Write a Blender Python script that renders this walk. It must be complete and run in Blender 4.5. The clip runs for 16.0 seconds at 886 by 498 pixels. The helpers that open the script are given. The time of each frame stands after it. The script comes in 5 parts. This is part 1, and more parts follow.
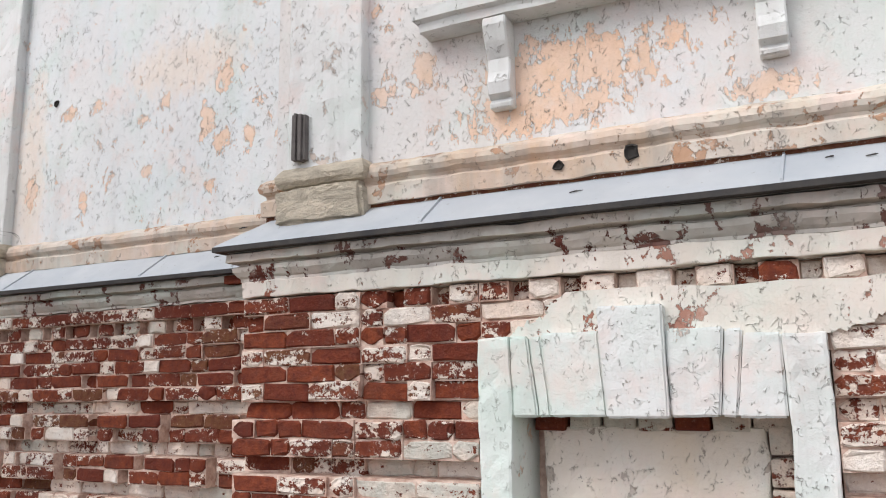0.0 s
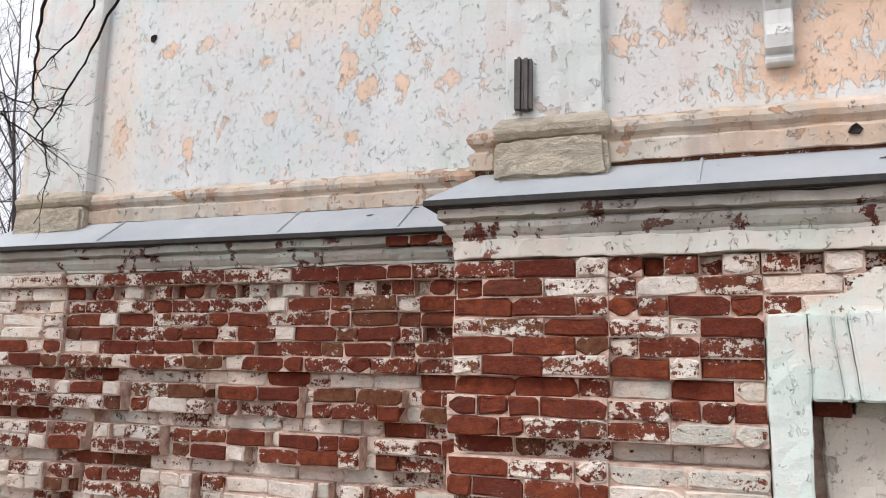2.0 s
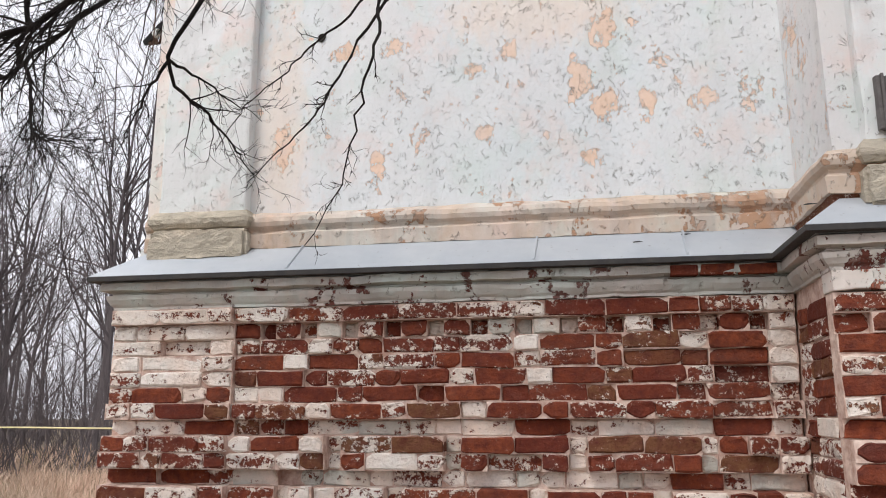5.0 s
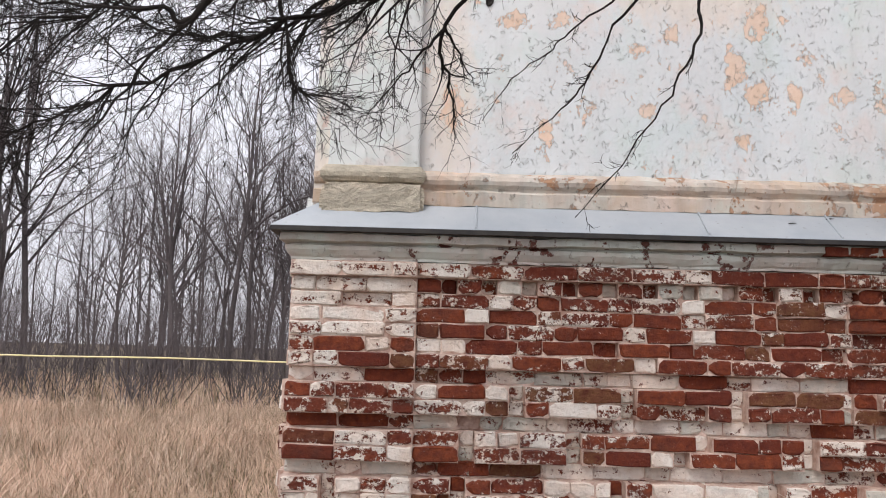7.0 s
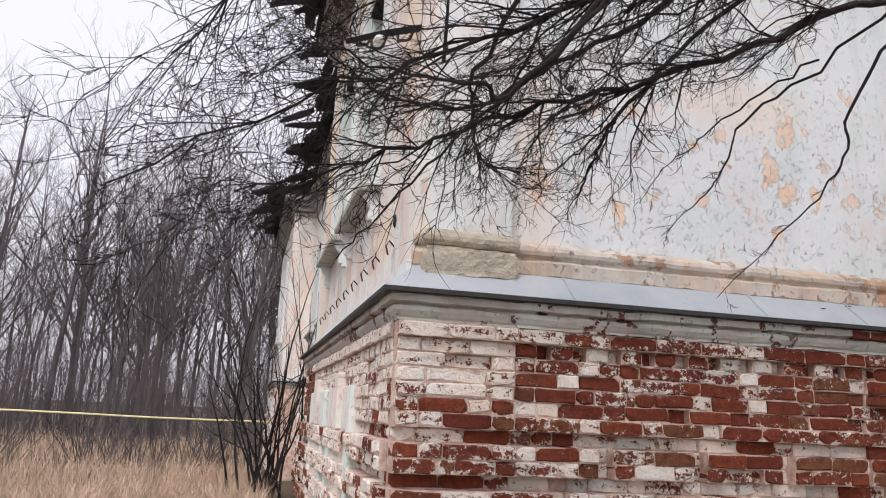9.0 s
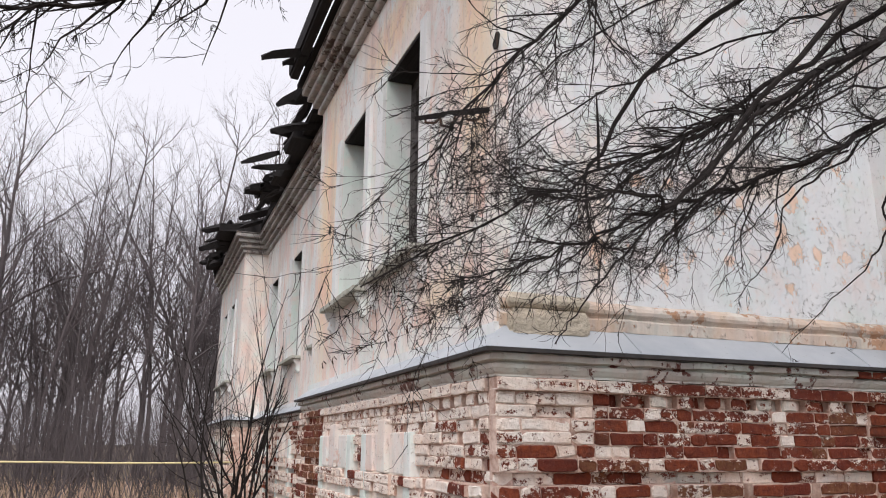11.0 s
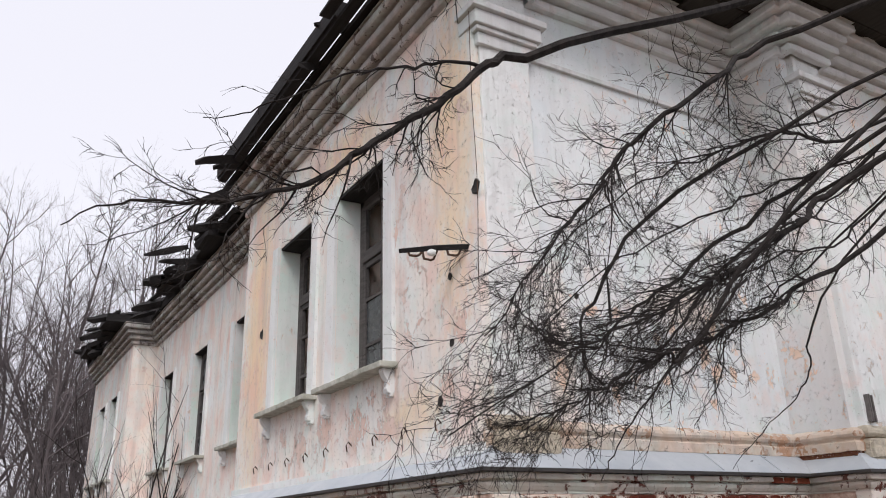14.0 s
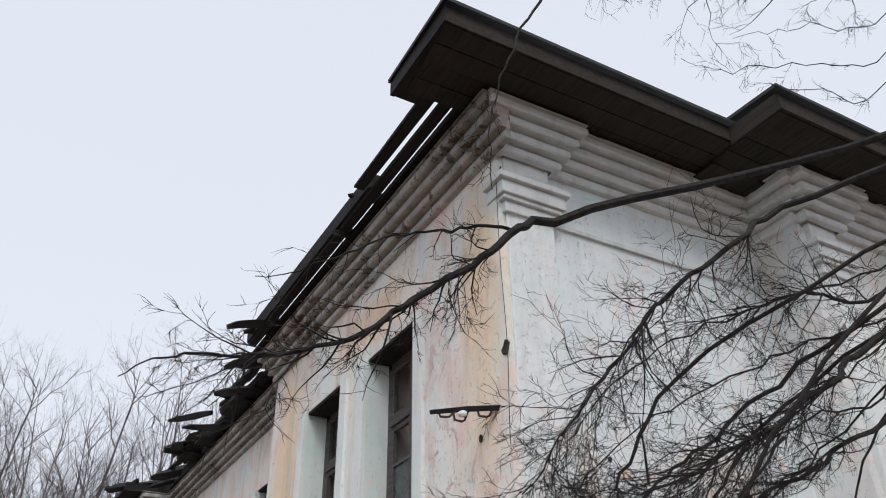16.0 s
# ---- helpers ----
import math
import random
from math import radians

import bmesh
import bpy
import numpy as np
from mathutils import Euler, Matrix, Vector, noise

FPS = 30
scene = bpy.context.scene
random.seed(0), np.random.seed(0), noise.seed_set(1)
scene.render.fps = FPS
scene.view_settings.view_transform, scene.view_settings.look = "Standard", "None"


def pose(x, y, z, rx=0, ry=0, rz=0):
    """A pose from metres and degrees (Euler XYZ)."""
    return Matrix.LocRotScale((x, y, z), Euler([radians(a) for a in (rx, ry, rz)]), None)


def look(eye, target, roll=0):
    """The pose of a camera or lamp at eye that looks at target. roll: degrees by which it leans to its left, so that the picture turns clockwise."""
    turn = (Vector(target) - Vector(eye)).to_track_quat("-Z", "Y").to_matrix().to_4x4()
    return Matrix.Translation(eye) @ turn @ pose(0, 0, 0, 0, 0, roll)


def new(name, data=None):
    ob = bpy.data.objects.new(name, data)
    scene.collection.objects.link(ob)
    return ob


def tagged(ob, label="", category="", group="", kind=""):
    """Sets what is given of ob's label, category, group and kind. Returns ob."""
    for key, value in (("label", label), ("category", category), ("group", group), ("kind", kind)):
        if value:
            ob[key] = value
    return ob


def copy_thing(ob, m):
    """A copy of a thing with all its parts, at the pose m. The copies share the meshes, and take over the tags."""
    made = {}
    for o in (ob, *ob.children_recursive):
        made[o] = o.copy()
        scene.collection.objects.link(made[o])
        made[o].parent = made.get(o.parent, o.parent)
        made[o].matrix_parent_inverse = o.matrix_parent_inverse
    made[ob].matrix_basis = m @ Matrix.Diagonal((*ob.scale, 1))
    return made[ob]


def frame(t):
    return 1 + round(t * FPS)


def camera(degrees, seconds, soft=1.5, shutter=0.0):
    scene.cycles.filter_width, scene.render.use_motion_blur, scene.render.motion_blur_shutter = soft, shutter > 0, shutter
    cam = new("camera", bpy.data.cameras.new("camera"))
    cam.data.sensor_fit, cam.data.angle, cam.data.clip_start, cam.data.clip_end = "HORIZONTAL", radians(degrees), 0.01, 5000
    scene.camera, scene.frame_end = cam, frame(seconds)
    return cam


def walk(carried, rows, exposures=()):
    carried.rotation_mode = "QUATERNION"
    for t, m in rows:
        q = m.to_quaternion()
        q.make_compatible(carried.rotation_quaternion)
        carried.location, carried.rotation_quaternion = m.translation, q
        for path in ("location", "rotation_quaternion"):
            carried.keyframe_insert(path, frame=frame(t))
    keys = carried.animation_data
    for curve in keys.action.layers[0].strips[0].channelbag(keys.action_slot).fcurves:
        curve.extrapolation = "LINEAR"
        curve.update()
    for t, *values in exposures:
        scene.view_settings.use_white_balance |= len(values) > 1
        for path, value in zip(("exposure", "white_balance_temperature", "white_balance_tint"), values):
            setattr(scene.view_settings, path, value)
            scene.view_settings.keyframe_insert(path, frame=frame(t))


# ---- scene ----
cam = camera(58.6, 16.0, soft=1.0)
PATH = [
    (0, (0.034, -0.198, 1.416), (-0.822, 1.575, 1.764), -0.8),
    (0.5, (-0.254, -0.207, 1.368), (-1.171, 1.548, 1.648), -2.2),
    (1, (-0.593, -0.148, 1.38), (-1.514, 1.598, 1.704), -0.4),
    (1.5, (-0.907, -0.254, 1.341), (-1.697, 1.552, 1.68), 1.0),
    (2, (-1.192, -0.354, 1.355), (-1.885, 1.493, 1.68), 1.4),
    (2.5, (-1.554, -0.359, 1.338), (-2.248, 1.488, 1.666), 1.4),
    (3, (-1.869, -0.404, 1.337), (-2.515, 1.457, 1.684), 2.1),
    (3.5, (-2.126, -0.446, 1.354), (-2.626, 1.457, 1.715), 2.5),
    (4, (-2.468, -0.347, 1.345), (-2.899, 1.57, 1.721), 2.3),
    (4.5, (-2.771, -0.322, 1.371), (-3.215, 1.584, 1.784), 1.5),
    (4.7, (-2.887, -0.357, 1.372), (-3.289, 1.557, 1.793), 0.8),
    (6.8, (-4.373, -0.793, 1.455), (-4.407, 1.194, 1.728), 1.2),
    (7, (-4.524, -0.805, 1.45), (-4.512, 1.183, 1.71), 1.5),
    (7.5, (-4.916, -0.769, 1.461), (-4.872, 1.217, 1.686), 2.3),
    (8, (-5.202, -0.766, 1.459), (-5.142, 1.215, 1.725), 3.7),
    (8.5, (-5.597, -0.81, 1.467), (-5.254, 1.128, 1.825), 3.9),
    (9, (-5.916, -0.785, 1.421), (-5.458, 1.117, 1.838), 2.7),
    (9.2, (-6.015, -0.769, 1.405), (-5.611, 1.142, 1.837), 1.8),
    (11.3, (-7.098, -0.988, 1.505), (-6.407, 0.824, 1.994), 0.4),
    (11.5, (-7.159, -0.959, 1.46), (-6.512, 0.871, 1.945), 0.1),
    (12, (-7.35, -0.877, 1.466), (-6.619, 0.919, 1.954), -1.9),
    (12.5, (-7.507, -0.91, 1.559), (-6.661, 0.817, 2.109), -1.0),
    (13, (-7.745, -0.968, 1.62), (-6.833, 0.715, 2.199), 0.2),
    (13.5, (-7.9, -1.08, 1.631), (-6.953, 0.571, 2.246), -0.3),
    (14, (-7.951, -1.159, 1.656), (-6.984, 0.455, 2.334), -1.5),
    (14.5, (-7.982, -1.155, 1.654), (-7.048, 0.431, 2.437), -1.9),
    (15, (-8.046, -1.21, 1.65), (-7.153, 0.357, 2.513), -2.7),
    (15.5, (-8.054, -1.188, 1.643), (-7.194, 0.348, 2.593), -1.7),
    (16, (-8.048, -1.204, 1.565), (-7.214, 0.274, 2.624), -0.9),
]
EXPOSURES = [(0, 0.22, 6580, 12), (4.5, 0.21, 6600, 12), (7, 0.15, 6570, 13), (9, 0.11, 6550, 14), (12, 0.02, 6650, 15), (14, 0.03, 6550, 14), (15, -0.04, 6350, 12), (16, -0.13, 6280, 9)]
walk(cam, [(t, look(eye, target, roll)) for t, eye, target, roll in PATH], EXPOSURES)

# ---- light ----
world = bpy.data.worlds.new("overcast_sky")
scene.world = world
world.use_nodes = True
wn, wl = world.node_tree.nodes, world.node_tree.links
sky = wn.new("ShaderNodeTexSky")
sky.sky_type = "NISHITA"
sky.sun_disc = False
sky.sun_elevation, sky.sun_rotation = radians(50), radians(211)
sky.dust_density, sky.air_density = 4.0, 1.0
cloud = wn.new("ShaderNodeHueSaturation")
cloud.inputs["Saturation"].default_value = 0.12
veil = wn.new("ShaderNodeMix")
veil.data_type = "RGBA"
veil.inputs["Factor"].default_value = 0.72
veil.inputs["B"].default_value = (8.8, 9.05, 9.9, 1)
wl.new(sky.outputs["Color"], cloud.inputs["Color"])
wl.new(cloud.outputs["Color"], veil.inputs["A"])
wl.new(veil.outputs["Result"], wn["Background"].inputs["Color"])
wn["Background"].inputs["Strength"].default_value = 0.122
sun = new("sun", bpy.data.lights.new("sun", "SUN"))
sun.data.energy, sun.data.angle, sun.data.color = 1.95, radians(28), (1.0, 0.965, 0.925)
sun.matrix_world = look((-5.5, -7, 12.6), (0, 2, 0))

# ---- materials ----
def nodes_of(name, rough=0.85, metal=0.0, spec=0.3):
    m = bpy.data.materials.new(name)
    m.use_nodes = True
    t = m.node_tree
    b = t.nodes["Principled BSDF"]
    b.inputs["Roughness"].default_value, b.inputs["Metallic"].default_value = rough, metal
    b.inputs["Specular IOR Level"].default_value = spec
    return m, t, b


def link(t, a, b):
    t.links.new(a, b)


def coords(t, scale=(1, 1, 1), where="Position"):
    g = t.nodes.new("ShaderNodeNewGeometry") if where == "Position" else t.nodes.new("ShaderNodeTexCoord")
    m = t.nodes.new("ShaderNodeMapping")
    m.inputs["Scale"].default_value = scale
    link(t, g.outputs[where], m.inputs["Vector"])
    return m.outputs["Vector"]


def fuzz(t, vec, scale, detail=5.0, rough=0.6, distort=0.0):
    n = t.nodes.new("ShaderNodeTexNoise")
    for key, v in (("Scale", scale), ("Detail", detail), ("Roughness", rough), ("Distortion", distort)):
        n.inputs[key].default_value = v
    link(t, vec, n.inputs["Vector"])
    return n.outputs["Fac"]


def ramp(t, fac, lo, hi, a=0.0, b=1.0):
    r = t.nodes.new("ShaderNodeMapRange")
    for key, v in (("From Min", lo), ("From Max", hi), ("To Min", a), ("To Max", b)):
        r.inputs[key].default_value = v
    link(t, fac, r.inputs["Value"])
    return r.outputs["Result"]


def calc(t, op, a, b):
    n = t.nodes.new("ShaderNodeMath")
    n.operation = op
    for i, v in enumerate((a, b)):
        if isinstance(v, (int, float)):
            n.inputs[i].default_value = v
        else:
            link(t, v, n.inputs[i])
    return n.outputs[0]


def blend(t, fac, a, b, mode="MIX"):
    n = t.nodes.new("ShaderNodeMix")
    n.data_type, n.blend_type = "RGBA", mode
    if isinstance(fac, (int, float)):
        n.inputs["Factor"].default_value = fac
    else:
        link(t, fac, n.inputs["Factor"])
    for key, v in (("A", a), ("B", b)):
        if isinstance(v, tuple):
            n.inputs[key].default_value = (*v, 1)
        else:
            link(t, v, n.inputs[key])
    return n.outputs["Result"]


def relief(t, b, height, strength=0.5, dist=0.01, prev=None):
    n = t.nodes.new("ShaderNodeBump")
    n.inputs["Strength"].default_value, n.inputs["Distance"].default_value = strength, dist
    link(t, height, n.inputs["Height"])
    if prev is not None:
        link(t, prev, n.inputs["Normal"])
    link(t, n.outputs["Normal"], b.inputs["Normal"])
    return n.outputs["Normal"]


def rand(t):
    return t.nodes.new("ShaderNodeObjectInfo").outputs["Random"]


def spots(t, rows, axis, amount=0.75):
    """Worn places on a wall, each an ellipse (along, z, half length, half height) with a torn outline; 0 outside, 1 inside."""
    g = t.nodes.new("ShaderNodeNewGeometry")
    n = t.nodes.new("ShaderNodeTexNoise")
    n.inputs["Scale"].default_value, n.inputs["Detail"].default_value, n.inputs["Roughness"].default_value = 12, 8, 0.72
    link(t, coords(t, (1.3, 1.3, 0.7)), n.inputs["Vector"])
    part_xyz, part_n = t.nodes.new("ShaderNodeSeparateXYZ"), t.nodes.new("ShaderNodeSeparateColor")
    link(t, g.outputs["Position"], part_xyz.inputs[0])
    link(t, n.outputs["Color"], part_n.inputs[0])
    along, up = part_xyz.outputs["X" if axis == "y" else "Y"], part_xyz.outputs["Z"]
    du, dz = calc(t, "SUBTRACT", part_n.outputs[0], 0.5), calc(t, "SUBTRACT", part_n.outputs[1], 0.5)
    total = None
    for u, z, ru, rz in rows:
        p = calc(t, "ADD", calc(t, "DIVIDE", calc(t, "SUBTRACT", along, u), ru), calc(t, "MULTIPLY", du, amount * 4.6))
        q = calc(t, "ADD", calc(t, "DIVIDE", calc(t, "SUBTRACT", up, z), rz), calc(t, "MULTIPLY", dz, amount * 4.6))
        d = calc(t, "SUBTRACT", 1.0, calc(t, "ADD", calc(t, "MULTIPLY", p, p), calc(t, "MULTIPLY", q, q)))
        total = d if total is None else calc(t, "MAXIMUM", total, d)
    return total


def plaster(name, base, second, under, peel=0.6, pink=0.0, flake=1.0, grime=0.25, axis="y", lost=(), tinted=(), tint=(0.86, 0.60, 0.38)):
    """Peeling limewash: coats of paint over an ochre ground, with lifted flakes, their shadow strokes painted dark, and
    runs of dirt.
    """
    m, t, b = nodes_of(name, 0.9)
    v = coords(t)
    vs = coords(t, (1.4, 1.4, 0.85))
    big = fuzz(t, vs, 1.1, 4)
    mid = fuzz(t, vs, 4.6, 7, 0.68, 0.5)
    small = fuzz(t, v, 17, 6, 0.72)
    col = blend(t, ramp(t, big, 0.38, 0.62), base, second)
    col = blend(t, ramp(t, mid, 0.35, 0.75, 0, 0.5), col, (0.80, 0.79, 0.79))
    col = blend(t, ramp(t, fuzz(t, v, 2.6, 5, 0.65), 0.50, 0.66, 0, 0.55), col, (0.64, 0.76, 0.71))
    col = blend(t, ramp(t, fuzz(t, coords(t, (1.1, 0.9, 1)), 3.1, 5, 0.65), 0.54, 0.68, 0, 0.55), col, (0.82, 0.66, 0.61))
    if tinted:
        soft = ramp(t, spots(t, tinted, axis, 0.4), -0.2, 0.9, 0, 0.8)
        col = blend(t, soft, col, blend(t, ramp(t, mid, 0.3, 0.7), tint, tuple(min(x * 1.12, 0.86) for x in tint)))
    if pink:
        col = blend(t, calc(t, "MULTIPLY", ramp(t, fuzz(t, vs, 1.7, 5), 0.48, 0.62), pink), col, (0.80, 0.52, 0.44))
    wear = calc(t, "ADD", mid, calc(t, "MULTIPLY", small, 0.62))
    wear = calc(t, "ADD", wear, calc(t, "MULTIPLY", fuzz(t, coords(t, (1, 1, 1)), 0.8, 2), 0.45))
    off = ramp(t, wear, peel + 0.512, peel + 0.530)
    if lost:
        torn = ramp(t, calc(t, "ADD", spots(t, lost, axis), calc(t, "MULTIPLY", calc(t, "SUBTRACT", calc(t, "ADD", calc(t, "MULTIPLY", small, 0.6), calc(t, "MULTIPLY", fuzz(t, coords(t, (1.3, 1.3, 0.6)), 26, 6, 0.75), 0.5)), 0.585), 7.0)), 0.0, 0.06)
        off = calc(t, "MAXIMUM", off, torn)
    ground = blend(t, ramp(t, small, 0.35, 0.7), under, (min(under[0] * 1.15, 0.9), under[1] * 1.2, under[2] * 1.35))
    ground = blend(t, ramp(t, fuzz(t, v, 7, 5, 0.7), 0.55, 0.7, 0, 0.6), ground, (0.80, 0.66, 0.58))
    col = blend(t, off, col, ground)
    warp = t.nodes.new("ShaderNodeVectorMath")
    warp.operation = "ADD"
    noise_v = t.nodes.new("ShaderNodeTexNoise")
    noise_v.inputs["Scale"].default_value, noise_v.inputs["Detail"].default_value = 9, 5
    link(t, v, noise_v.inputs["Vector"])
    shrink = t.nodes.new("ShaderNodeVectorMath")
    shrink.operation = "SCALE"
    shrink.inputs["Scale"].default_value = 0.22
    link(t, noise_v.outputs["Color"], shrink.inputs[0])
    link(t, coords(t, (1.5, 1.5, 0.9)), warp.inputs[0])
    link(t, shrink.outputs[0], warp.inputs[1])
    crack_shade, lip = None, None
    for size, lo, hi, fine in ((21.0, 0.590, 0.63, 19), (33.0, 0.595, 0.635, 27)):
        vor = t.nodes.new("ShaderNodeTexVoronoi")
        vor.feature = "DISTANCE_TO_EDGE"
        vor.inputs["Scale"].default_value = size
        link(t, warp.outputs[0], vor.inputs["Vector"])
        gate = ramp(t, fuzz(t, v, fine, 5), lo, hi)
        one = calc(t, "MULTIPLY", ramp(t, vor.outputs["Distance"], 0.004, 0.028, 1, 0), gate)
        two = calc(t, "MULTIPLY", ramp(t, vor.outputs["Distance"], 0.02, 0.16, 1, 0), gate)
        crack_shade = one if crack_shade is None else calc(t, "MAXIMUM", crack_shade, one)
        lip = two if lip is None else calc(t, "MAXIMUM", lip, two)
    crack_shade = calc(t, "MULTIPLY", crack_shade, flake)
    # dark strokes paint the small shadows at cracks and flake edges
    col = blend(t, calc(t, "MULTIPLY", crack_shade, 0.8), col, (0.24, 0.21, 0.19))
    pits = ramp(t, fuzz(t, v, 48, 3, 0.6), 0.70, 0.73)
    col = blend(t, calc(t, "MULTIPLY", pits, 0.6), col, (0.20, 0.17, 0.15))
    bloom = ramp(t, fuzz(t, v, 0.9, 5, 0.7), 0.42, 0.66, 0, 0.35)
    col = blend(t, bloom, col, tuple(x * 0.86 for x in base))
    runs = ramp(t, fuzz(t, coords(t, (5, 5, 0.35)), 1.6, 4), 0.5, 0.8, 0, grime)
    col = blend(t, runs, col, (0.34, 0.33, 0.31))
    link(t, col, b.inputs["Base Color"])
    h = calc(t, "SUBTRACT", calc(t, "MULTIPLY", small, 0.5), calc(t, "MULTIPLY", off, 0.7))
    h = calc(t, "ADD", h, calc(t, "MULTIPLY", lip, 0.2 * flake))
    h = calc(t, "SUBTRACT", h, calc(t, "MULTIPLY", crack_shade, 0.5))
    relief(t, b, h, 0.85, 0.014)
    return m


def paint_over_brick(name, cover, tint=(0.88, 0.82, 0.75)):
    """Fired brick with what is left of its lime paint; cover is the share that is left, most of it at the arrises."""
    m, t, b = nodes_of(name, 0.88)
    v = coords(t)
    r = rand(t)
    hue = calc(t, "FRACT", calc(t, "MULTIPLY", r, 7.31), 0)
    dark = blend(t, r, (0.155, 0.030, 0.015), (0.280, 0.066, 0.025))
    dark = blend(t, ramp(t, hue, 0.86, 0.92), dark, (0.20, 0.090, 0.040))
    body = blend(t, ramp(t, fuzz(t, v, 24, 6, 0.7), 0.35, 0.7), dark, (0.105, 0.022, 0.015))
    body = blend(t, ramp(t, fuzz(t, v, 110, 3, 0.7), 0.58, 0.75, 0, 0.45), body, (0.30, 0.12, 0.08))
    body = blend(t, ramp(t, fuzz(t, v, 9, 5, 0.7), 0.54, 0.72, 0, 0.30), body, (0.20, 0.085, 0.060))
    sep = t.nodes.new("ShaderNodeSeparateXYZ")
    link(t, v, sep.inputs[0])
    row = calc(t, "FRACT", calc(t, "DIVIDE", calc(t, "SUBTRACT", sep.outputs["Z"], 0.024), 0.0712), 0)
    arris = calc(t, "MULTIPLY", calc(t, "ABSOLUTE", calc(t, "SUBTRACT", row, 0.46), 0), 0.16)
    smear = fuzz(t, coords(t, (1, 1, 1.5)), 15, 6, 0.74)
    mask = calc(t, "ADD", calc(t, "MULTIPLY", smear, 0.9), calc(t, "MULTIPLY", fuzz(t, coords(t, (1, 1, 0.8)), 80, 5, 0.75), 0.50))
    mask = calc(t, "ADD", mask, calc(t, "MULTIPLY", calc(t, "SUBTRACT", hue, 0.5), 0.12))
    mask = calc(t, "ADD", mask, calc(t, "SUBTRACT", arris, 0.04))
    edge = 0.70 + (0.5 - cover) * 0.44
    left = ramp(t, mask, edge - 0.008, edge + 0.012)
    film = ramp(t, mask, edge - 0.10, edge, 0, 0.24)
    lime = blend(t, ramp(t, fuzz(t, v, 5, 4), 0.4, 0.65), tint, (0.84, 0.70, 0.60))
    lime = blend(t, ramp(t, fuzz(t, v, 32, 6, 0.75), 0.52, 0.74, 0, 0.6), lime, (0.46, 0.34, 0.27))
    body = blend(t, film, body, (0.40, 0.20, 0.15))
    grime = ramp(t, fuzz(t, coords(t, (1, 1, 1.8)), 3.5, 6, 0.7), 0.52, 0.78, 0, 0.45)
    link(t, blend(t, grime, blend(t, left, body, lime), (0.055, 0.043, 0.036)), b.inputs["Base Color"])
    h = calc(t, "ADD", calc(t, "MULTIPLY", fuzz(t, v, 70, 6, 0.7), 0.6), calc(t, "MULTIPLY", left, 0.35))
    h = calc(t, "ADD", h, calc(t, "MULTIPLY", fuzz(t, v, 28, 4, 0.6), 0.9))
    relief(t, b, h, 1.0, 0.014)
    return m


def stone_like(name, a, c, scale=6.0, bump=0.5, rough=0.92, fine=45):
    m, t, b = nodes_of(name, rough)
    v = coords(t)
    f = fuzz(t, v, scale, 6, 0.65)
    g = fuzz(t, v, fine, 5, 0.7)
    col = blend(t, ramp(t, f, 0.35, 0.65), a, c)
    col = blend(t, ramp(t, g, 0.55, 0.8, 0, 0.45), col, tuple(x * 0.55 for x in a))
    link(t, col, b.inputs["Base Color"])
    relief(t, b, calc(t, "ADD", f, calc(t, "MULTIPLY", g, 0.5)), bump, 0.01)
    return m


def timber(name, a, c, rough=0.85):
    m, t, b = nodes_of(name, rough)
    v = coords(t, (6, 6, 6), "Object")
    g = fuzz(t, coords(t, (30, 1.5, 30), "Object"), 1.0, 6, 0.7, 0.6)
    col = blend(t, ramp(t, g, 0.3, 0.7), a, c)
    col = blend(t, calc(t, "MULTIPLY", rand(t), 0.4), col, c)
    link(t, col, b.inputs["Base Color"])
    relief(t, b, calc(t, "ADD", g, calc(t, "MULTIPLY", fuzz(t, v, 2, 4), 0.4)), 0.6, 0.006)
    return m


BAY_LOST = [(-2.90, 3.17, 0.06, 0.09), (-3.03, 2.93, 0.06, 0.12), (-2.92, 2.80, 0.08, 0.08), (-2.72, 2.79, 0.04, 0.08), (-2.48, 2.80, 0.06, 0.06), (-3.35, 3.10, 0.05, 0.06),
            (-3.52, 3.02, 0.05, 0.05), (-3.47, 2.69, 0.04, 0.04), (-4.00, 2.58, 0.04, 0.05), (-4.17, 3.15, 0.08, 0.05), (-4.47, 2.70, 0.05, 0.13), (-3.91, 3.16, 0.06, 0.05), (-2.98, 2.55, 0.05, 0.05)]
BAY_TINT = [(-4.5, 2.75, 0.16, 0.75), (-3.2, 3.3, 0.5, 0.2)]
PROJ_LOST = [(-0.75, 2.62, 0.44, 0.13), (-0.90, 2.46, 0.36, 0.09), (-0.06, 2.40, 0.13, 0.05), (-1.38, 2.72, 0.07, 0.07)]
WEST_TINT = [(7.85, 3.9, 0.55, 2.2), (3.35, 4.3, 0.34, 1.3), (5.4, 5.2, 0.9, 0.3), (4.0, 2.5, 0.5, 0.2)]
WEST_LOST = [(6.3, 2.45, 0.2, 0.14), (5.0, 2.5, 0.18, 0.18), (7.4, 2.6, 0.12, 0.16), (4.4, 2.42, 0.22, 0.10), (5.7, 2.55, 0.15, 0.16), (3.5, 2.6, 0.12, 0.12), (3.3, 3.0, 0.10, 0.12), (3.6, 4.9, 0.10, 0.14), (6.8, 2.6, 0.12, 0.1)]
PLASTER_BLUE = plaster("plaster_grey_blue", (0.72, 0.785, 0.815), (0.80, 0.83, 0.835), (0.80, 0.57, 0.41), 0.690, 0.08, 1.0, 0.2, "y", BAY_LOST, BAY_TINT, (0.80, 0.70, 0.62))
